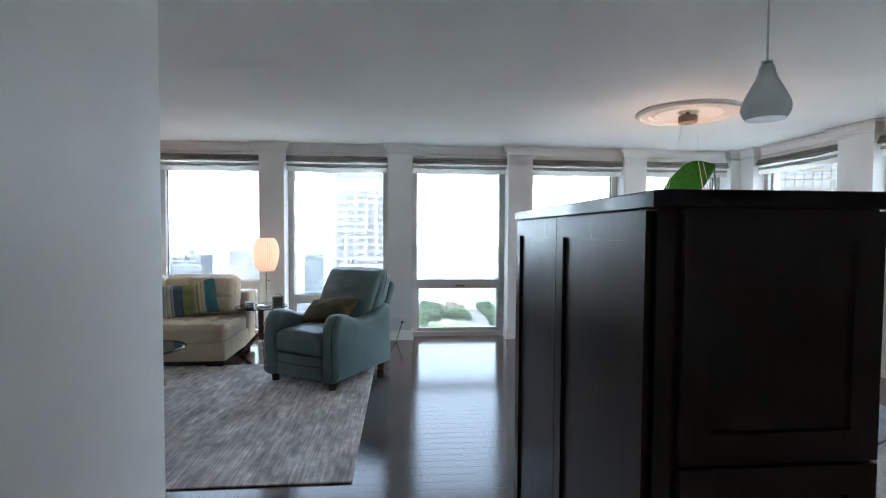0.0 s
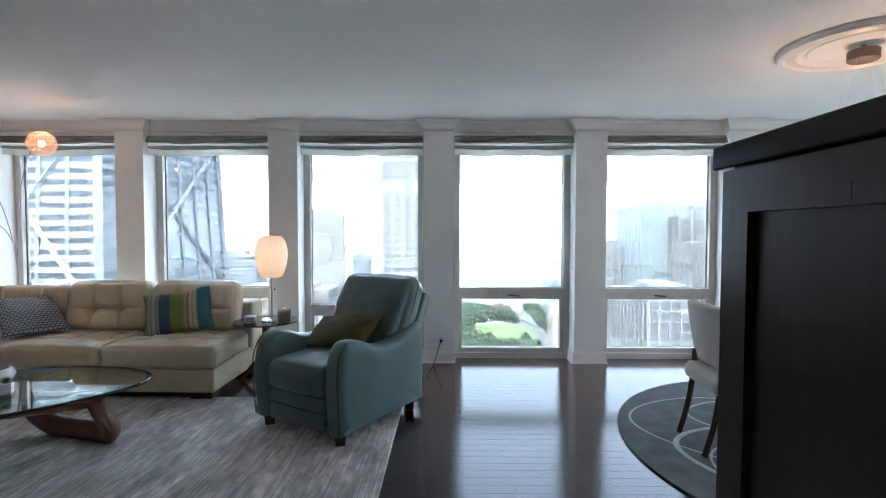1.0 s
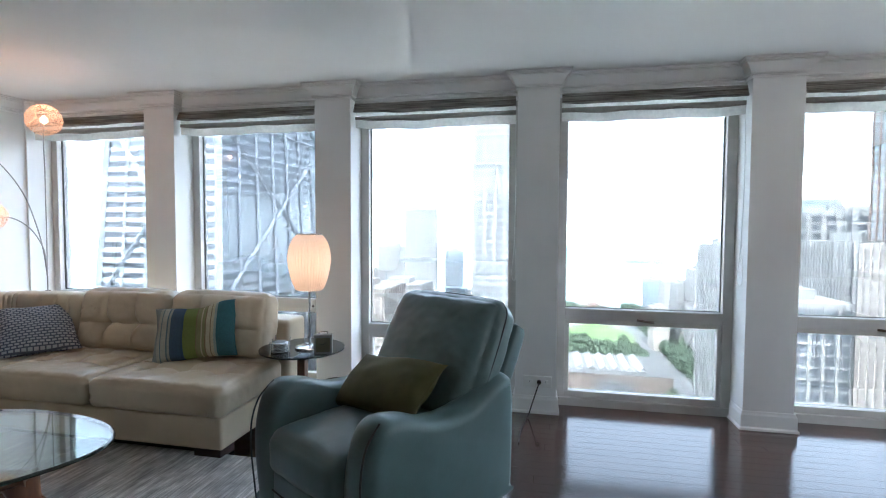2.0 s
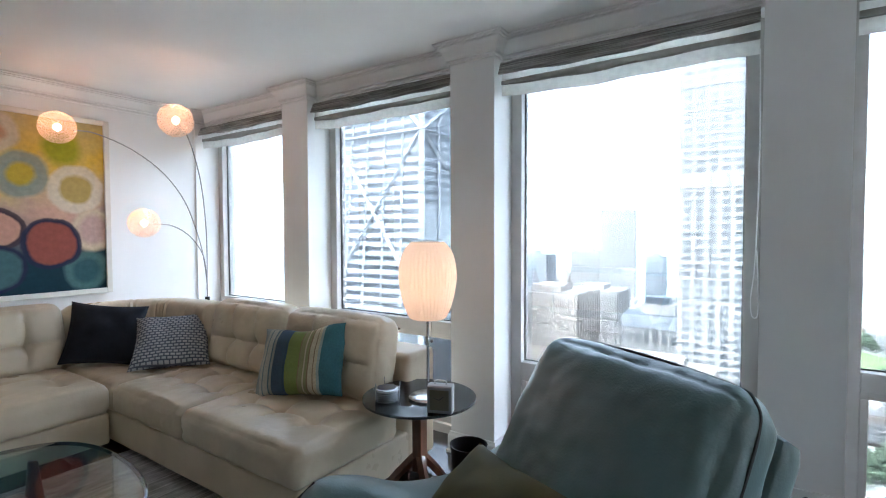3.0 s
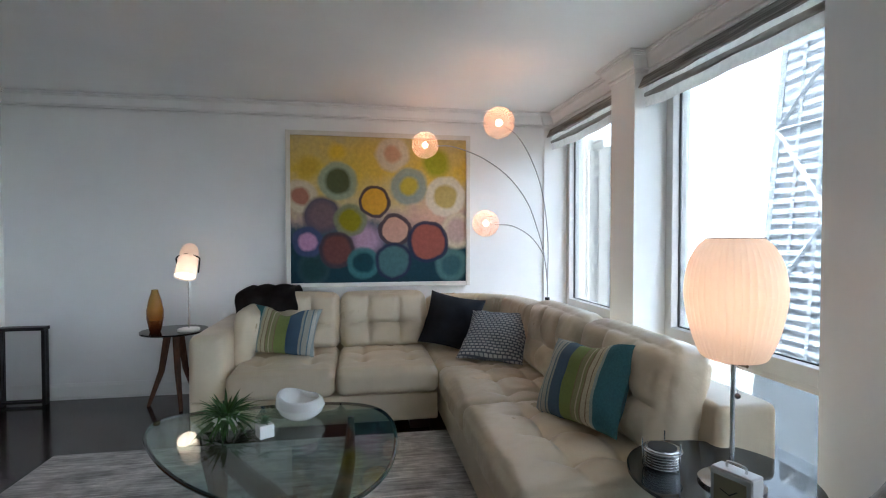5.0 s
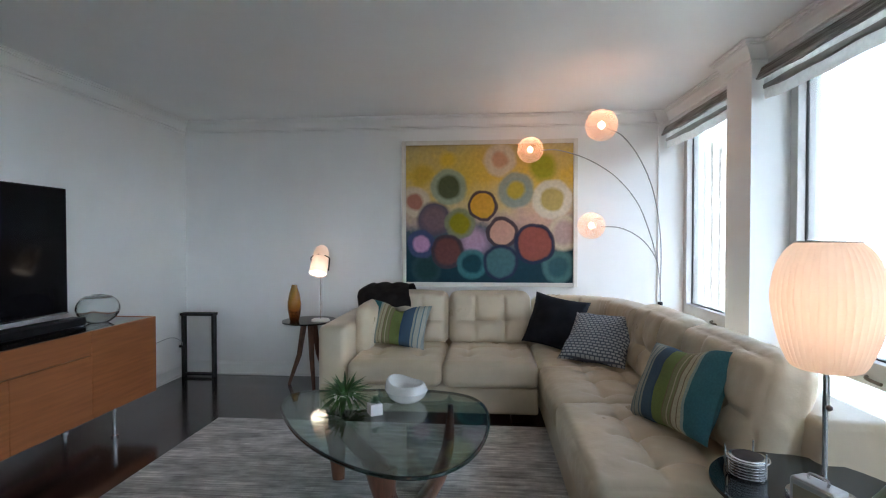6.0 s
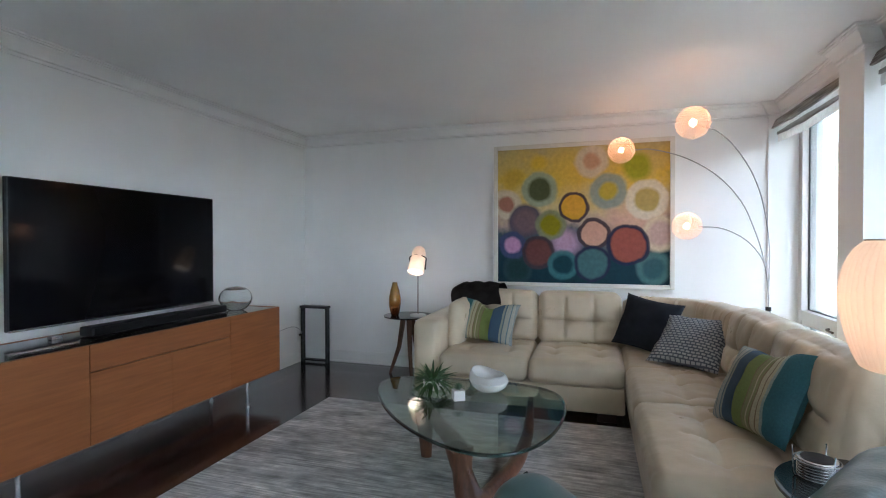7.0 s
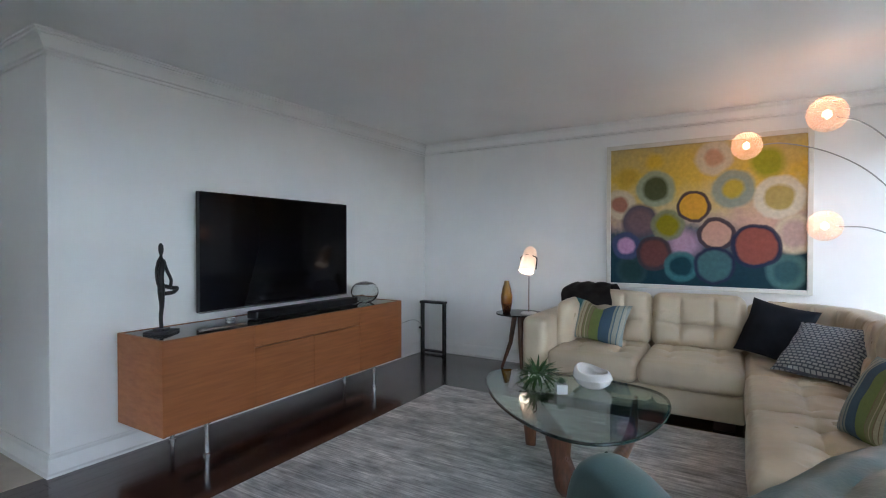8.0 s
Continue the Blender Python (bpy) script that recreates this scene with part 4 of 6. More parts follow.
coasters()
desk_clock()
basket = thing("waste_basket", pose(-0.96, 7.24, 0), "small round black metal waste basket", "basket")
part("vessel", open_shell([(0.085, 0.004), (0.10, 0.235), (0.103, 0.24), (0.097, 0.24), (0.083, 0.012)], 32), BLACKM, basket, smooth=True)
part("bottom", disc(0.085, 0.0, 0.01, n=32), BLACKM, basket)
cord = part("lamp_cord", tube(curve_points([(-1.03, 7.02, 0.006), (-1.0, 7.10, 0.006), (-1.06, 7.18, 0.006), (-1.18, 7.20, 0.006), (-1.10, 7.32, 0.006)], 8), 0.0045, 6), mat("white cord", (0.7, 0.7, 0.68), 0.5), smooth=True)
tagged(cord, label="thin white lamp cord lying on the floor", category="cord")


# ---- west wall: painting, end table, stool ----
def painting_mat():
    """Soft circles of paint over a ground that runs from ochre to deep teal."""
    m = mat("abstract paint", (0.5, 0.5, 0.5), 0.65, bump=0.35, bump_scale=60, spec=0.15)
    n, l = m.node_tree.nodes, m.node_tree.links
    tc = n.new("ShaderNodeTexCoord")
    nz = n.new("ShaderNodeTexNoise")
    nz.inputs["Scale"].default_value, nz.inputs["Detail"].default_value = 7, 5
    l.new(tc.outputs["Object"], nz.inputs["Vector"])
    sub = n.new("ShaderNodeVectorMath")
    sub.operation, sub.inputs[1].default_value = "SUBTRACT", (0.5, 0.5, 0.5)
    l.new(nz.outputs["Color"], sub.inputs[0])
    sc = n.new("ShaderNodeVectorMath")
    sc.operation, sc.inputs["Scale"].default_value = "SCALE", 0.05
    l.new(sub.outputs[0], sc.inputs[0])
    warp = n.new("ShaderNodeVectorMath")
    l.new(tc.outputs["Object"], warp.inputs[0])
    l.new(sc.outputs[0], warp.inputs[1])
    flat = n.new("ShaderNodeVectorMath")
    flat.operation, flat.inputs[1].default_value = "MULTIPLY", (0, 1, 1)
    l.new(warp.outputs[0], flat.inputs[0])
    sp = n.new("ShaderNodeSeparateXYZ")
    l.new(warp.outputs[0], sp.inputs[0])
    up = n.new("ShaderNodeMapRange")
    up.inputs["From Min"].default_value, up.inputs["From Max"].default_value = -0.69, 0.69
    wob = n.new("ShaderNodeMath")
    wob.operation, wob.inputs[1].default_value = "MULTIPLY_ADD", 0.45
    l.new(nz.outputs["Fac"], wob.inputs[0])
    l.new(sp.outputs["Z"], wob.inputs[2])
    off = n.new("ShaderNodeMath")
    off.operation, off.inputs[1].default_value = "SUBTRACT", 0.225
    l.new(wob.outputs[0], off.inputs[0])
    l.new(off.outputs[0], up.inputs["Value"])
    rp = n.new("ShaderNodeValToRGB")
    e = rp.color_ramp.elements
    e[0].position, e[0].color = 0.0, (0.006, 0.028, 0.042, 1)
    e[1].position, e[1].color = 1.0, (0.46, 0.36, 0.16, 1)
    for p, c in ((0.24, (0.008, 0.038, 0.055)), (0.36, (0.05, 0.085, 0.11)), (0.45, (0.40, 0.29, 0.24)), (0.55, (0.53, 0.41, 0.22)), (0.75, (0.62, 0.41, 0.06))):
        e.new(p).color = (*c, 1)
    l.new(up.outputs[0], rp.inputs[0])
    state = [rp.outputs[0]]

    def dab(y, z, r, inner, ring=None, rim=1.3, soft=0.12, strength=1.0):
        d = n.new("ShaderNodeVectorMath")
        d.operation, d.inputs[1].default_value = "DISTANCE", (0, y - 5.993, z - 1.598)
        l.new(flat.outputs[0], d.inputs[0])
        q = n.new("ShaderNodeMath")
        q.operation, q.inputs[1].default_value = "DIVIDE", r * 2
        l.new(d.outputs["Value"], q.inputs[0])
        cr = n.new("ShaderNodeValToRGB")
        k = cr.color_ramp.elements
        k[0].position, k[0].color = 0.5 * (1 - soft), (*inner, strength)
        if ring:
            k[1].position, k[1].color = 0.5 * (1 + soft * 0.4), (*ring, strength)
            k.new(0.5 * rim).color = (*ring, strength * 0.9)
            k.new(min(1.0, 0.5 * rim * (1 + soft * 0.8))).color = (*ring, 0)
        else:
            k[1].position, k[1].color = 0.5 * (1 + soft), (*inner, 0)
        l.new(q.outputs[0], cr.inputs[0])
        mx = n.new("ShaderNodeMix")
        mx.data_type = "RGBA"
        l.new(cr.outputs["Alpha"], mx.inputs["Factor"])
        l.new(state[0], mx.inputs["A"])
        l.new(cr.outputs["Color"], mx.inputs["B"])
        state[0] = mx.outputs["Result"]

    pale, sage, dark, navy = (0.56, 0.47, 0.33), (0.28, 0.32, 0.22), (0.055, 0.035, 0.045), (0.018, 0.022, 0.055)
    dab(5.86, 2.05, 0.17, (0.62, 0.42, 0.06), soft=0.6, strength=0.8)
    dab(5.862, 1.325, 0.13, (0.50, 0.30, 0.42), soft=0.4, strength=0.8)
    dab(6.45, 1.50, 0.22, (0.60, 0.36, 0.26), soft=0.6, strength=0.7)
    dab(5.358, 1.967, 0.095, (0.50, 0.33, 0.04), soft=0.35)
    dab(5.608, 2.113, 0.075, (0.64, 0.42, 0.04), soft=0.4)
    dab(5.613, 1.852, 0.118, (0.075, 0.085, 0.035), sage, 1.35, 0.2)
    dab(5.285, 1.716, 0.088, (0.36, 0.15, 0.10), pale, 1.5, 0.25)
    dab(6.101, 2.106, 0.085, (0.48, 0.28, 0.17), pale, 1.6, 0.3)
    dab(6.499, 2.034, 0.125, (0.30, 0.31, 0.02), soft=0.25)
    dab(6.250, 1.816, 0.092, (0.46, 0.35, 0.04), (0.24, 0.29, 0.25), 1.65, 0.25)
    dab(6.588, 1.727, 0.120, (0.42, 0.32, 0.10), (0.62, 0.56, 0.44), 1.45, 0.18)
    dab(6.709, 1.412, 0.125, (0.45, 0.32, 0.28), pale, 1.2, 0.3)
    dab(5.476, 1.544, 0.130, (0.16, 0.10, 0.11), (0.09, 0.075, 0.10), 1.15, 0.3)
    dab(5.722, 1.502, 0.108, (0.24, 0.21, 0.006), (0.20, 0.21, 0.12), 1.25, 0.22)
    dab(5.940, 1.673, 0.120, (0.60, 0.31, 0.03), dark, 1.18, 0.08)
    dab(5.398, 1.067, 0.110, (0.012, 0.040, 0.040), (0.02, 0.05, 0.06), 1.2, 0.3)
    dab(5.348, 1.309, 0.090, (0.46, 0.25, 0.40), (0.05, 0.065, 0.15), 1.4, 0.2)
    dab(5.603, 1.237, 0.130, (0.13, 0.045, 0.04), dark, 1.17, 0.14)
    dab(6.123, 1.416, 0.118, (0.52, 0.29, 0.21), dark, 1.24, 0.08)
    dab(5.835, 1.117, 0.100, (0.006, 0.040, 0.055), (0.04, 0.14, 0.15), 1.35, 0.2)
    dab(6.647, 1.094, 0.105, (0.03, 0.09, 0.10), (0.07, 0.15, 0.15), 1.35, 0.25)
    dab(6.108, 1.131, 0.145, (0.055, 0.125, 0.13), navy, 1.12, 0.12)
    dab(6.426, 1.308, 0.165, (0.27, 0.075, 0.055), navy, 1.15, 0.08)
    fine = n.new("ShaderNodeTexNoise")
    fine.inputs["Scale"].default_value, fine.inputs["Detail"].default_value = 30, 8
    l.new(tc.outputs["Object"], fine.inputs["Vector"])
    v = n.new("ShaderNodeMapRange")
    v.inputs["To Min"].default_value, v.inputs["To Max"].default_value = 0.75, 1.25
    l.new(fine.outputs["Fac"], v.inputs["Value"])
    hs = n.new("ShaderNodeHueSaturation")
    l.new(v.outputs[0], hs.inputs["Value"])
    l.new(state[0], hs.inputs["Color"])
    l.new(hs.outputs[0], n["Principled BSDF"].inputs["Base Color"])
    return m


art = thing("painting", pose(WEST, 5.993, 1.598), "large abstract painting of coloured circles in a white frame", "painting")
part("canvas", box(0.006, 0.026, -0.80, 0.80, -0.664, 0.664), painting_mat(), art, "abstract canvas, ochre above, deep teal below")
ARTFRAME = mat("white wood frame", (0.72, 0.69, 0.62), 0.45, vary=0.04, scale=8)
for b in ((0, 0.042, -0.832, -0.792, -0.697, 0.697), (0, 0.042, 0.792, 0.832, -0.697, 0.697), (0, 0.042, -0.792, 0.792, 0.657, 0.697), (0, 0.042, -0.792, 0.792, -0.697, -0.657)):
    part("frame", box(*b, bevel=0.004), ARTFRAME, art, "white painted picture frame")

END = 0.605
end_table = thing("end_table", pose(-3.875, 4.335, 0), "round dark end table on splayed wooden legs", "side table")
part("tabletop", disc(0.245, END - 0.014, END, 0.004), SMOKE, end_table, "dark smoked glass tabletop", smooth=True)
for a in (30, 150, 270):
    c, s = math.cos(radians(a)), math.sin(radians(a))
    part("leg", tube([(0.05 * c, 0.05 * s, END - 0.014), (0.10 * c, 0.10 * s, 0.28), (0.20 * c, 0.20 * s, 0)], [0.030, 0.024, 0.015], 8), WALNUT, end_table, smooth=True)

AMBER = mat("amber glass", (0.42, 0.20, 0.03), 0.06, vary=0.0, scale=3, other=(0.12, 0.025, 0.004), stretch=(1, 1, 2))
AMBER.node_tree.nodes["Principled BSDF"].inputs["Transmission Weight"].default_value = 0.5
an, al = AMBER.node_tree.nodes, AMBER.node_tree.links
atc, asp, arp, amr = an.new("ShaderNodeTexCoord"), an.new("ShaderNodeSeparateXYZ"), an.new("ShaderNodeValToRGB"), an.new("ShaderNodeMapRange")
amr.inputs["From Max"].default_value = 0.33
al.new(atc.outputs["Object"], asp.inputs[0])
al.new(asp.outputs["Z"], amr.inputs["Value"])
al.new(amr.outputs[0], arp.inputs[0])
arp.color_ramp.elements[0].color, arp.color_ramp.elements[1].color = (0.10, 0.012, 0.003, 1), (0.42, 0.24, 0.06, 1)
arp.color_ramp.elements.new(0.25).color = (0.28, 0.07, 0.008, 1)
arp.color_ramp.elements.new(0.55).color = (0.50, 0.24, 0.04, 1)
al.new(arp.outputs[0], an["Principled BSDF"].inputs["Base Color"])
vase = part("amber_vase", lathe([(0.034, 0), (0.040, 0.006), (0.046, 0.03), (0.060, 0.11), (0.060, 0.17), (0.046, 0.25), (0.027, 0.31), (0.024, 0.332), (0.020, 0.332), (0.018, 0.30)], 36), AMBER, smooth=True)
vase.matrix_basis = pose(-3.815, 4.215, END)
tagged(vase, label="tall amber glass vase on the end table", category="vase")


def task_lamp():
    t = thing("task_lamp", pose(-3.835, 4.455, END), "small lit lamp with a tilted white cylinder shade", "lamp")
    part("base", lathe([(0.082, 0), (0.082, 0.012), (0.076, 0.018), (0.01, 0.022)], 36), WHITEP, t, "round white base", smooth=True)
    part("stem", lathe([(0.0065, 0.018), (0.0065, 0.50)], 12), STEEL, t, smooth=True)
    head = part("shade", open_shell([(0.068, -0.11), (0.064, 0.0), (0.058, 0.085), (0.047, 0.118), (0.030, 0.135), (0.004, 0.142)], 40), SHADEW, t, "tilted white cylinder shade", smooth=True)
    head.matrix_basis = pose(0.012, 0, 0.545, 0, -30, 0) @ Matrix.Scale(1.15, 4)
    lit = part("diffuser", disc(0.062, -0.100, -0.096, n=32), GLOWD, t, "round lit diffuser")
    lit.matrix_basis = pose(0.012, 0, 0.545, 0, -30, 0) @ Matrix.Scale(1.15, 4)
    part("bracket", tube(curve_points([(0.0, -0.075, 0.46), (0.0, -0.084, 0.54), (0.01, -0.080, 0.585), (0.05, 0, 0.612), (0.01, 0.080, 0.585), (0.0, 0.084, 0.54), (0.0, 0.075, 0.46)], 6), 0.006, 8), BLACKM, t, "black carrying bracket", smooth=True)
    bulb(t, (0.012, 0, 0.56), 0.0012, (1.0, 0.55, 0.34), 0.02)


SHADEW = shade_mat("white paper shade", (0.85, 0.78, 0.72))
GLOWD = mat("lit diffuser", (0.9, 0.85, 0.8), 0.4, emit=(1.0, 0.80, 0.62), power=0.045)
task_lamp()

stool = thing("plant_stand", pose(-4.06, 3.145, 0), "empty slim black metal plant stand in the corner", "stand")
for x in (-0.016, 0.016):
    for y in (-0.155, 0.155):
        part("leg", box(x - 0.012, x + 0.012, y - 0.012, y + 0.012, 0, 0.605, 0.001), BLACKM, stool)
for a, b in (((-0.016, -0.155), (-0.016, 0.155)), ((0.016, -0.155), (0.016, 0.155))):
    part("rail", box(min(a[0], b[0]) - 0.010, max(a[0], b[0]) + 0.010, min(a[1], b[1]) - 0.010, max(a[1], b[1]) + 0.010, 0.018, 0.036), BLACKM, stool)
part("top", box(-0.045, 0.045, -0.170, 0.170, 0.605, 0.632, 0.003), BLACKM, stool, "black top")


# ---- south wall: credenza, television ----
def credenza():
    x0, x1, y0, y1, z0, z1 = -2.940, -0.636, 2.980, 3.490, 0.216, 0.776
    ox, oy = (x0 + x1) / 2, (y0 + y1) / 2
    c = thing("credenza", pose(ox, oy, 0), "long cherry wood media credenza on steel legs", "cabinet")
    X = lambda v: v - ox
    Y = lambda v: v - oy
    part("body", box(X(x0), X(x1), Y(y0), Y(y1 - 0.024), z0, z1 - 0.012, 0.002), CHERRY, c)
    part("side_panel", box(X(x1) - 0.020, X(x1) + 0.001, Y(y0), Y(y1), z0 - 0.001, z1, 0.002), CHERRY, c)
    part("side_panel", box(X(x0) - 0.001, X(x0) + 0.020, Y(y0), Y(y1), z0 - 0.001, z1, 0.002), CHERRY, c)
    part("back_rim", box(X(x0) + 0.02, X(x1) - 0.02, Y(y0), Y(y0) + 0.018, z1 - 0.02, z1, 0.002), CHERRY, c)
    part("top", box(X(x0) + 0.02, X(x1) - 0.02, Y(y0) + 0.018, Y(y1) - 0.020, z1 - 0.014, z1 - 0.003, 0.001), BLACKG, c, "inset black glass top")
    f0, f1 = Y(y1) - 0.021, Y(y1)
    for a, b, p, q, nm in ((-1.256, -0.650, z0 + 0.002, z1 - 0.001, "door"), (-2.338, -1.260, 0.626, z1 - 0.001, "drawer"), (-1.799, -1.260, z0 + 0.002, 0.621, "door"), (-2.338, -1.8015, z0 + 0.002, 0.621, "door"), (-2.923, -2.342, z0 + 0.002, z1 - 0.001, "door")):
        part(nm, box(X(a), X(b), f0, f1, p, q, 0.0015), CHERRY, c)
    for x, y in ((-0.935, 3.44), (-0.945, 3.035), (-2.60, 3.425), (-2.62, 3.04)):
        part("leg", lathe([(0.022, 0), (0.022, 0.012), (0.013, 0.016), (0.013, 0.20), (0.026, 0.205), (0.026, z0)], 18, (X(x), Y(y), 0)), STEEL, c, "round polished steel leg", smooth=True)
    part("cross_bar", box(X(-2.68), X(-0.90), Y(3.20), Y(3.24), z0 - 0.03, z0, 0.002), BLACKM, c)


credenza()
tv = thing("television", pose(-1.925, 2.92, 1.272), "large flat black television mounted above the credenza", "television")
tv_housing = part("housing", box(-0.768, 0.768, 0.055, 0.090, -0.439, 0.439, 0.006), BLACKM, tv)
part("screen", box(-0.760, 0.760, 0.0895, 0.0925, -0.428, 0.433, 0.001), SCREEN, tv_housing, "dark glossy screen, switched off")
part("bezel", box(-0.768, 0.768, 0.088, 0.094, -0.441, -0.430, 0.001), STEEL, tv_housing, "thin steel lower bezel")
part("wall_mount", box(-0.20, 0.20, 0.031, 0.056, -0.15, 0.15), BLACKM, tv)
bar = thing("soundbar", pose(-2.06, 3.24, 0.773), "long black soundbar in front of the television", "soundbar")
bar_housing = part("housing", box(-0.47, 0.64, -0.055, 0.055, 0.004, 0.062, 0.012, 3), BLACKM, bar, smooth=True)
part("grille", box(-0.455, 0.625, 0.052, 0.057, 0.012, 0.054), mat("speaker cloth", (0.006, 0.006, 0.007), 0.9, bump=0.4, bump_scale=300, spec=0.2), bar_housing)
for x in (-0.38, 0.45):
    part("foot", box(x - 0.03, x + 0.03, -0.03, 0.03, 0, 0.006), BLACKM, bar)
sensor = thing("remote_sensor", pose(-1.33, 3.12, 0.773), "small steel sensor box beside the soundbar", "device")
part("case", box(-0.03, 0.03, -0.02, 0.02, 0, 0.022, 0.004), STEEL, sensor)

CLEAR = mat("clear glass", (0.93, 0.97, 0.97), 0.02, vary=0.0)
CLEAR.node_tree.nodes["Principled BSDF"].inputs["Transmission Weight"].default_value = 1.0
egg = [(0.052, 0.0), (0.080, 0.018), (0.112, 0.060), (0.122, 0.105), (0.106, 0.155), (0.070, 0.188), (0.035, 0.198)]
pe = curve_points([(r, 0, z) for r, z in egg], 4)
inner = [(max(0.004, p.x - 0.007), min(0.190, p.z + 0.006)) for p in reversed(pe)]
egg_vase = part("glass_vase", lathe([(p.x, p.z) for p in pe] + inner, 40), CLEAR, smooth=True)
egg_vase.matrix_basis = pose(-2.655, 3.27, 0.774) @ Matrix.Diagonal((1.08, 1.08, 0.98, 1))
tagged(egg_vase, label="round clear blown glass vase on the credenza", category="vase")


def figurine():
    """A slender standing figure on a square plinth, one plain mesh."""
    bm = bmesh.new()
    add_box(bm, -0.075, 0.075, -0.075, 0.075, 0, 0.016)
    add_box(bm, -0.035, 0.035, -0.035, 0.035, 0.016, 0.030)
    tube(curve_points([(0.0, 0, 0.028), (0.008, 0, 0.10), (-0.006, 0, 0.17), (0.004, 0, 0.26)], 5), [0.012, 0.012, 0.012, 0.012, 0.012, 0.012, 0.013, 0.013, 0.013, 0.014, 0.015, 0.016, 0.018, 0.019, 0.020, 0.021], 8, bm=bm)
    tube(curve_points([(0.0, 0, 0.29), (-0.085, 0.03, 0.268), (-0.13, 0.035, 0.262), (-0.09, 0.03, 0.240), (-0.02, 0.01, 0.238)], 5), 0.013, 8, bm=bm)
    tube(curve_points([(0, 0, 0.25), (0.004, 0, 0.33), (0.0, 0, 0.40), (0.004, 0, 0.445), (0.0, 0, 0.475)], 4), [0.021, 0.021, 0.020, 0.018, 0.017, 0.017, 0.018, 0.020, 0.023, 0.025, 0.026, 0.024, 0.020, 0.015, 0.011, 0.009, 0.008], 10, bm=bm)
    tube([(0, 0, 0.475), (0.0, 0, 0.49), (0.0, 0, 0.512), (0.002, 0, 0.535), (0.004, 0, 0.548)], [0.008, 0.013, 0.016, 0.014, 0.005], 10, bm=bm)
    tube(curve_points([(-0.028, 0, 0.445), (-0.05, 0.01, 0.38), (-0.062, 0.03, 0.32), (-0.05, 0.03, 0.275)], 5), 0.010, 8, bm=bm)
    tube(curve_points([(0.028, 0, 0.445), (0.036, -0.01, 0.38), (0.022, -0.01, 0.31), (0.012, 0.0, 0.27)], 5), 0.010, 8, bm=bm)
    ob = part("figurine", bm, mat("dark bronze", (0.016, 0.016, 0.017), 0.42, metal=0.4, vary=0.2, scale=30, bump=0.4, bump_scale=90), smooth=True)
    ob.matrix_basis = pose(-0.79, 3.20, 0.773, 0, 0, 35) @ Matrix.Diagonal((1, 1, 1.03, 1))
    tagged(ob, label="slender dark bronze statue balancing on one leg", category="statue")


figurine()


def outlet(name, m, label):
    o = thing(name, m, label, "outlet")
    plate = part("plate", box(-0.105, 0.105, -0.008, 0, -0.042, 0.042, 0.003), WHITEP, o, "white cover plate")
    for x in (-0.052, 0.012, 0.062):
        part("socket", box(x - 0.016, x + 0.016, -0.0095, -0.0075, -0.014, 0.014, 0.001), TRIM, plate)
        part("slot", box(x - 0.006, x - 0.003, -0.0105, -0.009, -0.006, 0.006), BLACKM, plate)
    return o


o1 = outlet("wall_outlet", pose(0.512, FRONT, 0.240), "white wall outlet with a black plug on the column")
part("plug", lathe([(0.016, 0), (0.016, 0.022), (0.010, 0.03)], 14), BLACKM, o1, "round black plug").matrix_basis = pose(0.012, -0.009, 0, 90)
cable = part("power_cable", tube(curve_points([(0.524, 7.525, 0.240), (0.515, 7.495, 0.218), (0.48, 7.475, 0.11), (0.455, 7.46, 0.03), (0.44, 7.41, 0.007), (0.41, 7.22, 0.006), (0.40, 7.00, 0.006)], 8), 0.0048, 7), BLACKM, smooth=True)
tagged(cable, label="black power cable hanging from an outlet", category="cable")
o2 = thing("small_outlet", pose(-4.04, SOUTH, 0.30), "small white outlet with a black plug near the corner", "outlet")
part("plate", box(-0.036, 0.036, 0, 0.007, -0.058, 0.058, 0.003), WHITEP, o2)
part("plug", box(-0.016, 0.016, 0.006, 0.034, -0.012, 0.012, 0.004), BLACKM, o2)
cable2 = part("thin_cable", tube(curve_points([(-4.04, 2.985, 0.30), (-4.0, 2.995, 0.36), (-3.85, 2.985, 0.42), (-3.5, 2.98, 0.40), (-2.96, 2.98, 0.39)], 8), 0.0035, 6), mat("grey cord", (0.4, 0.4, 0.4), 0.5), smooth=True)
tagged(cable2, label="thin pale cable along the wall beside the credenza", category="cable")


# ---- roman blinds ----
LINEN = cloth_mat("striped linen", (0.66, 0.64, 0.60), 0.24, stripes=(0.30, 0.288, 0.265))
HEM = cloth_mat("hem linen", (0.42, 0.40, 0.37), 0.06)
SHEER = cloth_mat("white lining", (0.80, 0.79, 0.76), 0.45)
SLOT = cloth_mat("thin white lining", (0.92, 0.92, 0.90), 0.85)


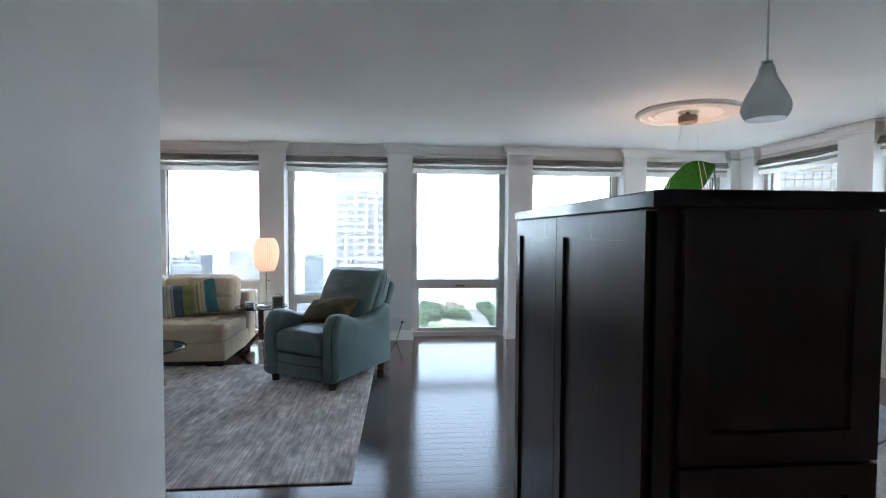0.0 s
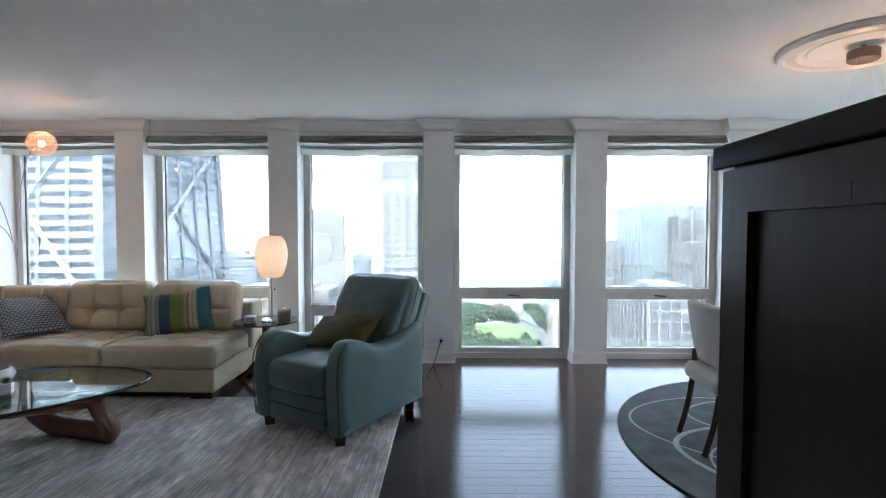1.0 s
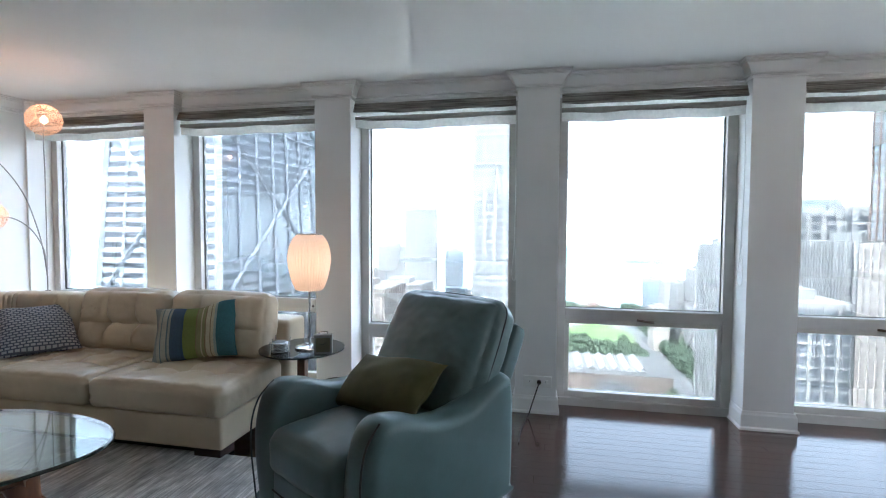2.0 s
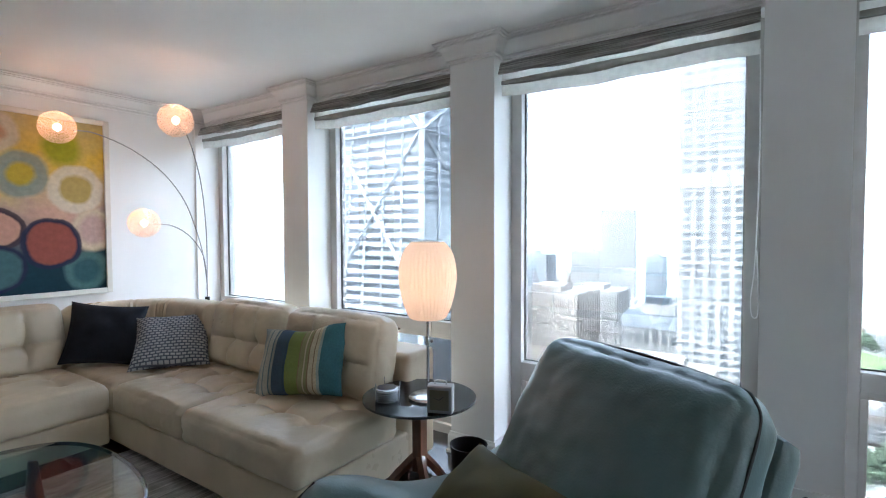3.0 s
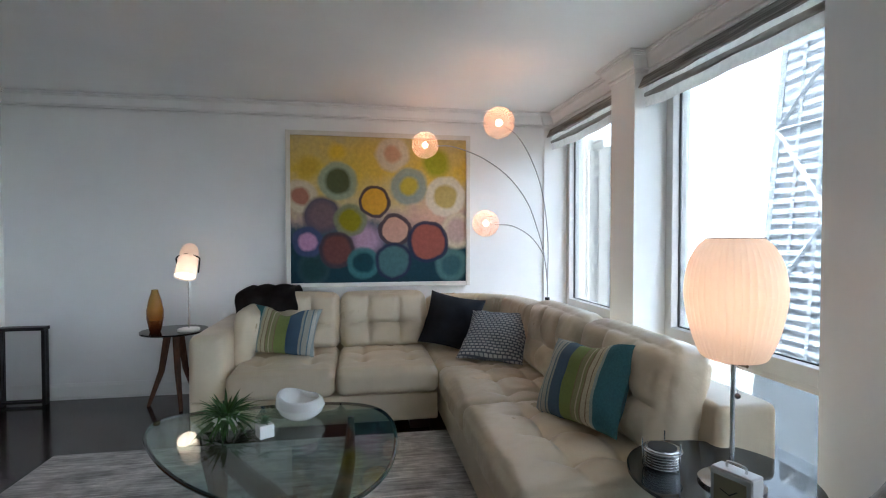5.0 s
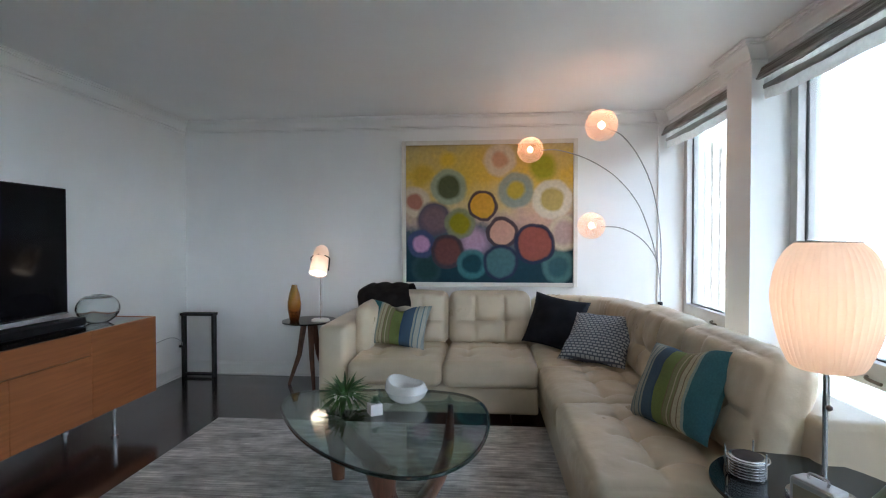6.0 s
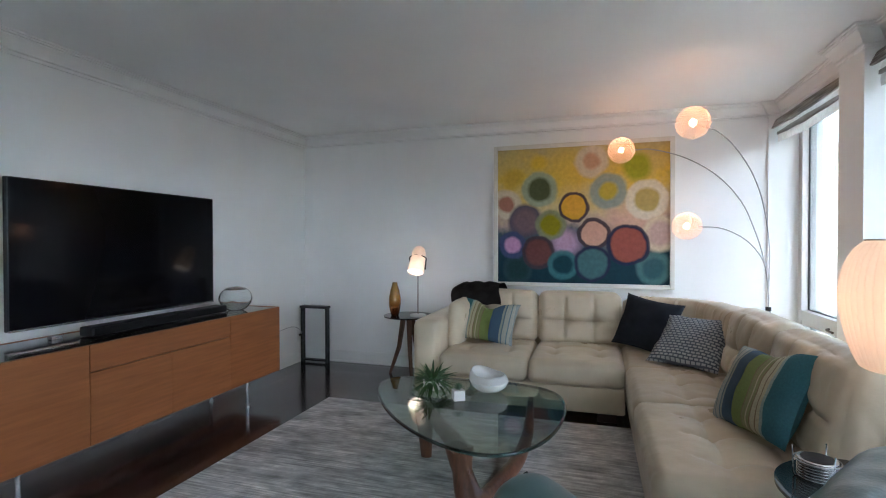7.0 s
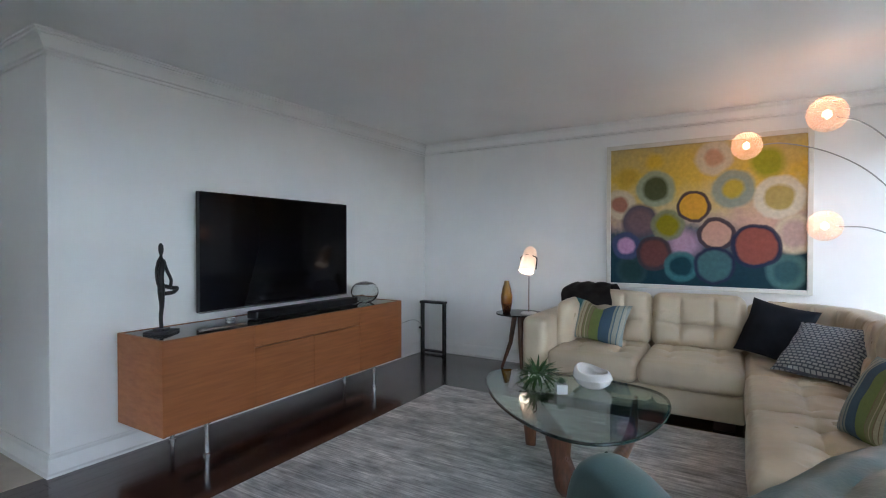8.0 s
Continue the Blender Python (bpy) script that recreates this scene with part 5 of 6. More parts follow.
def roman_blind(width, seed):
    """A raised blind, its top at z = 0, hanging down, its room side towards -y."""
    bl = thing("roman_blind", pose(0, 0, 0), "raised grey linen roman blind with a white lining", "blind", "roman blinds over the windows")
    part("headrail", box(-width / 2, width / 2, -0.012, 0.03, -0.03, 0, 0.002), TRIM, bl)
    rnd = random.Random(seed)
    a, b = rnd.uniform(0, 6), rnd.uniform(0, 6)

    def sheet(profile, material, nm, sag, label):
        bm = bmesh.new()
        k = 40
        rows = []
        for i in range(k + 1):
            x = width * (i / k - 0.5)
            s = 4 * (i / k) * (1 - i / k)
            row = []
            for j, (y, z) in enumerate(profile):
                f = j / (len(profile) - 1)
                w = 0.005 * math.sin(7 * x + a) + 0.004 * math.sin(17 * x + b + 0.3 * j) + rnd.uniform(-0.0006, 0.0006)
                row.append(bm.verts.new((x, y + 0.6 * w, z - sag * s * f + w * f)))
            rows.append(row)
        for p, q in zip(rows, rows[1:]):
            for j in range(len(p) - 1):
                bm.faces.new((p[j], p[j + 1], q[j + 1], q[j]))
        bmesh.ops.solidify(bm, geom=list(bm.faces), thickness=0.003)
        part(nm, bm, material, bl, label, smooth=True)

    for i in range(6):
        y = -0.016 - 0.006 * i
        z = -0.004 - 0.0125 * i
        pts = curve_points([(0, y + 0.022, z), (0, y - 0.004, z - 0.004), (0, y - 0.010, z - 0.012), (0, y - 0.002, z - 0.018), (0, y + 0.014, z - 0.014)], 3)
        sheet([(p.y, p.z) for p in pts], LINEN, "fold", 0.002 + 0.002 * i, "striped grey linen fold")
    sheet([(0.000, -0.07), (-0.006, -0.09), (-0.010, -0.112)], SLOT, "lining", 0.008, "white lining lit from behind")
    sheet([(-0.010, -0.110), (-0.014, -0.114), (-0.015, -0.136), (-0.008, -0.142)], HEM, "hem", 0.010, "grey linen hem bar")
    sheet([(-0.003, -0.136), (-0.006, -0.155), (-0.005, -0.180), (-0.003, -0.205)], SHEER, "lower_lining", 0.012, "pale sheer lower edge")
    return bl


for i, ((_, a), (b, _)) in enumerate(zip(COLUMNS, COLUMNS[1:])):
    roman_blind(b - a - 0.03, i).matrix_basis = pose((a + b) / 2, HEAD - 0.032, 2.388)
for i, ((a, _), (_, b)) in enumerate(zip(EAST_COLUMNS, EAST_COLUMNS[1:])):
    roman_blind(a - b - 0.03, i + 10).matrix_basis = pose(EAST - 0.102, (a + b) / 2, 2.388, 0, 0, -90)


def blind_cord(x, y):
    c = part("blind_cord", tube(curve_points([(0, 0, 2.20), (0.004, -0.004, 1.7), (-0.006, 0, 1.25), (-0.02, 0, 1.08), (-0.014, 0, 1.0), (0.006, 0, 1.0), (0.010, 0, 1.08), (0.0, 0, 1.3)], 8), 0.0025, 6), WHITEP, smooth=True)
    c.matrix_basis = pose(x, y, 0)
    tagged(c, label="thin white blind cord hanging beside a window", category="cord")


for x in (0.328, 1.900):
    blind_cord(x, 7.625)

# ---- dining corner ----
ROUNDRUG = mat("grey round rug wool", (0.135, 0.14, 0.145), 0.95, vary=0.10, scale=9, bump=0.5, bump_scale=120)
LINEWOOL = mat("pale rug line", (0.50, 0.50, 0.48), 0.95, bump=0.4, bump_scale=150)
rr = thing("round_rug", pose(3.2, 5.55, 0), "round dark grey wool rug with looping pale lines", "rug")
part("rug_body", disc(1.44, 0, 0.012, 0.004, 96), ROUNDRUG, rr)
rnd = random.Random(8)
for a0, r, w in ((2.6, 0.95, 0.009), (3.4, 0.62, 0.018), (2.2, 0.45, 0.010), (4.0, 1.05, 0.008), (5.0, 0.8, 0.009)):
    cx, cy = 0.62 * math.cos(a0), 0.62 * math.sin(a0)
    q = min(r, 1.40 - math.hypot(cx, cy))
    ring = [(cx + q * (1 + 0.12 * math.sin(2 * t + a0)) * 0.88 * math.cos(t), cy + q * 0.8 * math.sin(t), 0.0125) for t in [k * math.pi / 32 for k in range(66)]]
    line_ob = part("woven_line", tube(ring, w, 6), LINEWOOL, rr, "pale woven looping line", smooth=True)
    line_ob.matrix_basis = Matrix.Diagonal((1, 1, 0.14, 1)) @ Matrix.Translation((0, 0, 0.074))

CHAIRCLOTH = mat("woven beige upholstery", (0.44, 0.40, 0.36), 0.9, vary=0.08, scale=40, stretch=(1, 3, 3), bump=0.7, bump_scale=70)
CHAIRWOOD = mat("reddish walnut", (0.075, 0.024, 0.014), 0.32, vary=0.15, scale=6, stretch=(10, 10, 2))


def dining_chair():
    """An upholstered dining chair facing +x."""
    c = thing("dining_chair", pose(0, 0, 0), "upholstered beige dining chair with dark wooden legs", "chair", "chairs round the dining table")
    part("seat", cushion(0.52, 0.47, 0.115, 0.045, 0.022, n=22, seed=41, wrinkle=0.002), CHAIRCLOTH, c, smooth=True).matrix_basis = pose(0.0, 0, 0.375)
    m = axes((-0.235, 0, 0.705), (0, 1, 0), (-0.16, 0, 0.987), (0.987, 0, 0.16))
    bm = cushion(0.48, 0.40, 0.075, 0.03, 0.008, n=22, seed=42, wrinkle=0.002)
    for v in bm.verts:
        v.co.z += 0.35 * v.co.x ** 2
    part("backrest", bm, CHAIRCLOTH, c, smooth=True).matrix_basis = m
    for y in (-0.185, 0.185):
        part("leg", tube(curve_points([(-0.195, y, 0.58), (-0.21, y, 0.40), (-0.24, y, 0.20), (-0.295, y, 0)], 4), [0.024 + 0.0005 * i for i in range(13)][::-1], 4, 0.8), CHAIRWOOD, c, "curved dark wooden back leg")
        part("leg", tube([(0.20, y * 1.02, 0.39), (0.205, y * 1.02, 0.2), (0.205, y * 1.02, 0)], [0.030, 0.026, 0.020], 4), CHAIRWOOD, c, "tapered dark wooden front leg")
    part("seat_rail", box(-0.20, 0.20, -0.19, 0.19, 0.355, 0.385, 0.004), CHAIRWOOD, c)
    return c


first = dining_chair()
first.matrix_basis = pose(2.47, 5.60, 0.012, 0, 0, -3)
copy_thing(first, pose(3.22, 6.15, 0.012, 0, 0, -90))

dt = thing("dining_table", pose(3.22, 5.50, 0.012), "round glass dining table on a steel base", "table")
part("glass_top", disc(0.80, 0.715, 0.728, 0.003, 96), TABLEGLASS, dt, "round clear glass top")
part("glass_edge", tube([(0.80 * math.cos(k * math.pi / 48), 0.80 * math.sin(k * math.pi / 48), 0.7215) for k in range(98)], 0.0065, 6), GLASSEDGE, dt, smooth=True)
for a in (45, 135, 225, 315):
    c, s = math.cos(radians(a)), math.sin(radians(a))
    part("leg", box(0.36 * c - 0.03, 0.36 * c + 0.03, 0.36 * s - 0.03, 0.36 * s + 0.03, 0, 0.68, 0.003), STEEL, dt, "square steel leg")
part("rail", box(-0.28, 0.28, 0.235, 0.275, 0.68, 0.713, 0.002), STEEL, dt)
part("rail", box(-0.28, 0.28, -0.275, -0.235, 0.68, 0.713, 0.002), STEEL, dt)
part("rail", box(-0.275, -0.235, -0.235, 0.235, 0.68, 0.713, 0.002), STEEL, dt)
part("rail", box(0.235, 0.275, -0.235, 0.235, 0.68, 0.713, 0.002), STEEL, dt)
dish = part("shallow_bowl", lathe([(0.06, 0), (0.10, 0.006), (0.19, 0.038), (0.20, 0.045), (0.19, 0.045), (0.10, 0.014), (0.01, 0.012)], 40), mat("dark turned wood", (0.05, 0.025, 0.015), 0.3, vary=0.15), smooth=True)
dish.matrix_basis = pose(3.20, 5.62, 0.741)
tagged(dish, label="dark wooden shallow bowl on the glass table", category="bowl")

# ceiling medallion and the ring chandelier under it
MX, MY = 3.143, 5.548
med = thing("ceiling_medallion", pose(MX, MY, H), "round white stepped plaster ceiling medallion", "medallion")
part("plaster", lathe([(0.45, 0), (0.45, -0.022), (0.437, -0.036), (0.41, -0.038), (0.397, -0.020), (0.37, -0.020), (0.357, -0.031), (0.335, -0.031), (0.32, -0.012), (0.29, -0.012), (0.28, -0.022), (0.27, -0.008), (0.02, -0.004)], 72), TRIM, med, smooth=True)
chand = thing("ring_chandelier", pose(MX, MY, H - 0.006), "lit ring chandelier on thin white wires", "chandelier")
part("canopy", lathe([(0.012, 0), (0.012, -0.028), (0.074, -0.030), (0.082, -0.036), (0.082, -0.090), (0.074, -0.097), (0.01, -0.097)], 36), mat("brushed bronze", (0.22, 0.18, 0.15), 0.5, metal=0.3), chand, "round brushed metal ceiling canopy", smooth=True)
RINGM = mat("white ring tube", (0.85, 0.84, 0.82), 0.3, emit=(1.0, 0.86, 0.70), power=0.014)
part("ring", tube([(0.30 * math.cos(k * math.pi / 36), 0.30 * math.sin(k * math.pi / 36), -0.95) for k in range(74)], 0.009, 8), RINGM, chand, "thin lit white ring", smooth=True)
part("ring", tube([(0.25 * math.cos(k * math.pi / 36), 0.25 * math.sin(k * math.pi / 36) + 0.02, -0.99 + 0.02 * math.cos(k * math.pi / 36)) for k in range(74)], 0.008, 8), RINGM, chand, "thin lit white ring", smooth=True)
for a in (20, 110, 200, 290):
    c, s = math.cos(radians(a)), math.sin(radians(a))
    part("wire", tube([(0.06 * c, 0.06 * s, -0.096), (0.30 * c, 0.30 * s, -0.95)], 0.0009, 5), WHITEP, chand)
bulb(chand, (0, 0, -0.55), 0.075, (1.0, 0.55, 0.32), 0.05)

# tall leafy plant in the window corner
BIGLEAF = cloth_mat("broad green leaf", (0.07, 0.22, 0.035), 0.45, vary=0.25)
tall = thing("floor_plant", pose(4.22, 6.62, 0), "tall broad-leaved plant in a white floor pot", "plant")
part("pot", lathe([(0.15, 0), (0.16, 0.02), (0.20, 0.38), (0.205, 0.40), (0.19, 0.40), (0.18, 0.36)], 36), WHITEC, tall, "round white floor pot", smooth=True)
part("soil", disc(0.185, 0.33, 0.35, n=28), SOIL, tall)


def broad_leaf(base, tip, width):
    bm = bmesh.new()
    b, t = Vector(base), Vector(tip)
    d = t - b
    side = d.cross(Vector((0.2, -1, 0.3))).normalized()
    rows = []
    for i in range(13):
        s = i / 12
        w = width * math.sin(math.pi * min(1, s * 0.98 + 0.02)) ** 0.7
        p = b + d * s - Vector((0, 0, 0.22 * d.length * s * s))
        rows.append([bm.verts.new(p + side * w * k + Vector((0, 0, -0.25 * w * abs(k) + 0.01 * math.sin(9 * s + 5 * k)))) for k in (-1, -0.5, 0, 0.5, 1)])
    for p, q in zip(rows, rows[1:]):
        for j in range(4):
            bm.faces.new((p[j], p[j + 1], q[j + 1], q[j]))
    bmesh.ops.solidify(bm, geom=list(bm.faces), thickness=0.0015)
    return bm


for k, (bx_, by_, bz_, tx, ty, tz, w) in enumerate(((-0.20, -0.16, 2.19, -1.00, -0.50, 1.99, 0.16), (-0.1, 0.0, 1.7, 0.3, -0.4, 1.75, 0.11), (0.05, 0.05, 1.6, 0.4, 0.35, 1.75, 0.11), (0.0, -0.1, 1.4, 0.15, -0.6, 1.5, 0.11))):
    part("stalk", tube(curve_points([(0, 0, 0.34), (0.1 * bx_, 0.1 * by_, 1.0), (bx_, by_, bz_)], 8), 0.009, 7), LEAFM, tall, smooth=True)
    part("leaf", broad_leaf((bx_, by_, bz_), (tx, ty, tz), w), BIGLEAF, tall, "broad glossy green leaf", smooth=True)


# ---- kitchen edge: tall cabinet and pendant ----
def kitchen_cabinet():
    x0, x1, y0, y1, zt = 1.005, 1.440, 2.092, 3.187, 1.472
    c = thing("tall_cabinet", pose((x0 + x1) / 2, (y0 + y1) / 2, 0), "tall espresso-stained kitchen cabinet with shaker panels", "cabinet")
    X = lambda v: v - (x0 + x1) / 2
    Y = lambda v: v - (y0 + y1) / 2
    ch = 0.022
    part("body", prism([(X(x0 + ch), Y(y0)), (X(x1), Y(y0)), (X(x1), Y(y1)), (X(x0), Y(y1)), (X(x0), Y(y0 + ch))], 0.0, zt), LACQUER, c)
    part("top", prism([(X(x0 - 0.02 + ch), Y(y0 - 0.02)), (X(x1 + 0.02), Y(y0 - 0.02)), (X(x1 + 0.02), Y(y1 + 0.02)), (X(x0 - 0.02), Y(y1 + 0.02)), (X(x0 - 0.02), Y(y0 - 0.02 + ch))], zt, zt + 0.034, 0.003), mat("black stone top", (0.007, 0.007, 0.008), 0.14, vary=0.2, scale=40, spec=0.3), c, "polished black stone top")

    def door(face, a, b, p, q, w=0.058):
        """A framed door on the west ('x') or south ('y') side: stiles and rails round a sunk panel."""
        def slab(s, t, u, v, deep):
            return box(X(x0) - deep, X(x0) - 0.0005, Y(s), Y(t), u, v) if face == "x" else box(X(s), X(t), Y(y0) - deep, Y(y0) - 0.0005, u, v)
        leaf = part("door", slab(a, b, p, q, 0.006), LACQUER, c)
        for s, t, u, v in ((a, a + w, p, q), (b - w, b, p, q), (a + w, b - w, q - w, q), (a + w, b - w, p, p + w)):
            part("panel_frame", slab(s, t, u, v, 0.019), LACQUER, leaf)
        part("panel", slab(a + w + 0.002, b - w - 0.002, p + w + 0.002, q - w - 0.002, 0.009), LACQUER, leaf)

    door("x", y0 + ch + 0.01, 2.665, 0.11, zt - 0.004)
    door("x", 2.669, y1 - 0.005, 0.11, zt - 0.004)
    door("y", x0 + ch + 0.01, x1 - 0.005, 0.990, zt - 0.004)
    door("y", x0 + ch + 0.01, x1 - 0.005, 0.11, 0.982)


kitchen_cabinet()
pend = thing("pendant_lamp", pose(1.785, 2.84, H), "frosted white glass teardrop pendant lamp", "pendant lamp")
part("canopy", lathe([(0.055, 0), (0.055, -0.018), (0.01, -0.024)], 28), STEEL, pend, smooth=True)
part("cord", tube([(0, 0, -0.02), (0, 0, -0.53)], 0.0035, 7), STEEL, pend)
drop = curve_points([(0.017, 0, -0.522), (0.024, 0, -0.535), (0.031, 0, -0.565), (0.056, 0, -0.615), (0.075, 0, -0.660), (0.074, 0, -0.690), (0.062, 0, -0.712)], 4)
part("shade", open_shell([(p.x, p.z) for p in drop], 40), shade_mat("frosted glass", (0.88, 0.89, 0.89)), pend, "frosted white glass shade", smooth=True)
part("cap", lathe([(0.018, -0.512), (0.018, -0.528)], 16), STEEL, pend, smooth=True)


# ---- the city outside, seen from a high floor ----
GROUND = -150.0
PALE = mat("pale concrete", (0.195, 0.189, 0.186), 0.8, vary=0.05, scale=0.08)
WHITESTONE = mat("white stone", (0.162, 0.162, 0.162), 0.7, vary=0.03, scale=0.08)
BEIGE = mat("beige brick", (0.265, 0.235, 0.212), 0.85, vary=0.08, scale=0.08)
CREAMBRICK = mat("cream brick", (0.34, 0.315, 0.285), 0.85, vary=0.06, scale=0.08)
ROSE = mat("rose brick", (0.149, 0.105, 0.090), 0.85, vary=0.08, scale=0.08)
BLUEGREY = mat("blue grey metal", (0.167, 0.186, 0.209), 0.6, vary=0.05, scale=0.08)
ANOD = mat("pale anodised metal", (0.190, 0.208, 0.235), 0.55, vary=0.05, scale=0.06)
GLASSD = mat("dark facade glass", (0.074, 0.084, 0.098), 0.2, vary=0.2, scale=0.25, island=0.3)
GLASST = mat("hazy tower glass", (0.055, 0.065, 0.08), 0.12, metal=0.15, vary=0.2, scale=0.25)
GLASSB = mat("blue facade glass", (0.164, 0.218, 0.243), 0.15, vary=0.25, scale=0.2)
GLASSL = mat("light facade glass", (0.170, 0.182, 0.194), 0.3, vary=0.25, scale=0.3)
GLASSP = mat("pale sky-blue glass", (0.162, 0.203, 0.219), 0.2, vary=0.15, scale=0.2)
PALEBLUE = mat("pale blue metal", (0.203, 0.227, 0.235), 0.5, vary=0.05, scale=0.08)
ROOFW = mat("white flat roof", (0.150, 0.146, 0.141), 0.85, vary=0.06, scale=0.05)
SLATE = mat("slate roof", (0.049, 0.063, 0.084), 0.6, vary=0.15, scale=0.2)

unit = bpy.data.meshes.new("unit_block")
ub = bmesh.new()
add_box(ub, -0.5, 0.5, -0.5, 0.5, -0.5, 0.5)
ub.to_mesh(unit)
ub.free()
BLOCKS = {}


def block(name, material, x0, x1, y0, y1, z0, z1, parent, turn=None):
    """A plain block that shares its mesh with all others of its material."""
    if material.name not in BLOCKS:
        me = unit.copy()
        me.materials.append(material)
        BLOCKS[material.name] = me
    ob = new(name, BLOCKS[material.name])
    ob.parent = parent
    ob.matrix_basis = Matrix.Translation(((x0 + x1) / 2, (y0 + y1) / 2, (z0 + z1) / 2)) @ Matrix.Diagonal((x1 - x0, y1 - y0, z1 - z0, 1))
    return ob


def tan(a):
    return math.tan(radians(a))


def tower(label, a0, a1, y, depth, top, wall, glass, floor_h=3.6, bay=4.5, band=1.5, pier=1.3, roof=None, low=-150.0, blank=None, piers_front=0.25, west=False):
    """An office or apartment tower between two bearings at a distance, with bands at every floor and piers at every bay."""
    x0, x1 = y * tan(a0), y * tan(a1)
    ox, oy = (x0 + x1) / 2, y + depth / 2
    w, d = (x1 - x0) / 2, depth / 2
    t = thing("city_tower", pose(ox, oy, GROUND), label, "building")
    z1 = top - GROUND
    z0 = low - GROUND
    block("glazing", glass, -w, w, -d, d, 0, z1, t)
    z = z1 - band
    while z > z0:
        block("floor_band", wall, -w - 0.25, w + 0.25, -d - 0.25, d + 0.25, z, z + band, t)
        z -= floor_h
    if z0 > 0:
        block("lower_wall", wall, -w - 0.2, w + 0.2, -d - 0.2, d + 0.2, 0, z0, t)
    n = max(2, round(2 * w / bay))
    f = 0.25 + piers_front
    for i in range(n + 1):
        x = -w + 2 * w * i / n
        block("pier", wall, x - pier / 2, x + pier / 2, -d - f, -d, z0, z1, t)
    side = w if not west and (a0 + a1) < 0 else -w
    m = max(2, round(2 * d / bay))
    for i in range(m + 1):
        yy = -d + 2 * d * i / m
        block("pier", wall, side - (0 if side > 0 else f), side + (f if side > 0 else 0), yy - pier / 2, yy + pier / 2, z0, z1, t)
    block("roof", roof or ROOFW, -w + 0.6, w - 0.6, -d + 0.6, d - 0.6, z1 - 0.1, z1 + 0.3, t)
    block("parapet", wall, -w - 0.3, w + 0.3, -d - 0.3, -d + 0.5, z1 - 0.5, z1 + 1.0, t)
    block("penthouse", wall, -w * 0.45, w * 0.4, -d * 0.4, d * 0.5, z1 + 0.3, z1 + 4.0, t)
    if blank:
        block("blank_band", wall, -w - 0.55, w + 0.55, -d - 0.55, d + 0.55, blank[0] - GROUND, blank[1] - GROUND, t)
    return t


def braced_tower():
    """A tall tapering tower with crossed braces on its faces."""
    cx, cy, hw, hd = -141.2, 207.5, 25.3, 44.5
    t = thing("braced_tower", pose(cx, cy, GROUND), "tall tapering office tower with diagonal braces", "building")
    size = lambda z: 1 - (z - 150) * 0.0014
    z0, z1 = 105.0, 245.0

    def frustum(a, b, za, zb, grow=0.0):
        bm = bmesh.new()
        k0, k1 = size(za), size(zb)
        lo = [bm.verts.new((sx * (hw * k0 + grow), sy * (hd * k0 + grow), za)) for sx, sy in ((-1, -1), (1, -1), (1, 1), (-1, 1))]
        hi = [bm.verts.new((sx * (hw * k1 + grow), sy * (hd * k1 + grow), zb)) for sx, sy in ((-1, -1), (1, -1), (1, 1), (-1, 1))]
        bm.faces.new(lo)
        bm.faces.new(hi)
        for i in range(4):
            bm.faces.new((lo[i], lo[(i + 1) % 4], hi[(i + 1) % 4], hi[i]))
        return bm

    part("glazing", frustum(0, 0, z0 - 105, z1), GLASST, t)
    z = 110.0
    while z < z1:
        part("floor_band", frustum(0, 0, z, z + 1.95, 0.12), ANOD, t)
        z += 3.9

    def strut(p, q, r):
        part("brace" if abs(p[0] - q[0]) + abs(p[1] - q[1]) > 3.5 else "column", tube([p, q], r, 4), ANOD, t)

    def on_front(u, z):
        k = size(z)
        return (u * hw * k, -hd * k - 0.3, z)

    def on_side(v, z):
        k = size(z)
        return (hw * k + 0.3, v * hd * k, z)

    for i in range(6):
        u = -1 + 2 * i / 5
        strut(on_front(u, 105), on_front(u, z1), 1.4 if i in (0, 5) else 0.75)
    for i in range(8):
        v = -1 + 2 * i / 7
        strut(on_side(v, 105), on_side(v, z1), 1.4 if i in (0, 7) else 0.75)
    for base in (122.0, 193.0):
        for s in (-1, 1):
            strut(on_front(-s, base), on_front(s, min(base + 71, z1)), 1.0)
            strut(on_side(-s, base), on_side(s, min(base + 71, z1)), 1.0)
        strut(on_front(-1, base + 71), on_front(1, base + 71), 0.9)
        strut(on_side(-1, base + 71), on_side(1, base + 71), 0.9)


braced_tower()
tower("white stone apartment tower with rows of square windows", -7.5, -0.5, 230, 30, 88, WHITESTONE, GLASSD, 3.3, 5.1, 1.5, 1.75, low=-70, blank=(19, 25), piers_front=0.05)
tower("blue grey slab block by the lake", -26.2, -21.6, 420, 26, -20, BLUEGREY, GLASSD, 3.6, 6, 1.4, 0.8, low=-75)
tower("pale stepped tower far off", -15.6, -12.2, 500, 8, 22, WHITESTONE, GLASSL, 3.8, 5.5, 2.0, 2.6, low=-80)
tower("pale slab with dark bands", -18.8, -15.9, 620, 25, -24, PALE, GLASSD, 3.8, 14, 2.0, 1.0, low=-85)
tower("small dark blue slab", -11.0, -9.4, 600, 30, -28, BLUEGREY, GLASSD, 4.0, 8, 2.0, 1.0, low=-85)
tower("beige brick block with a flat roof", -26.0, -18.2, 262, 45, -34, BEIGE, GLASSL, 3.6, 4.4, 2.0, 2.6, low=-62)
tower("pale brick block with small windows", -19.6, -14.0, 335, 40, -40, PALE, GLASSL, 3.6, 4.4, 2.2, 2.8, low=-70)
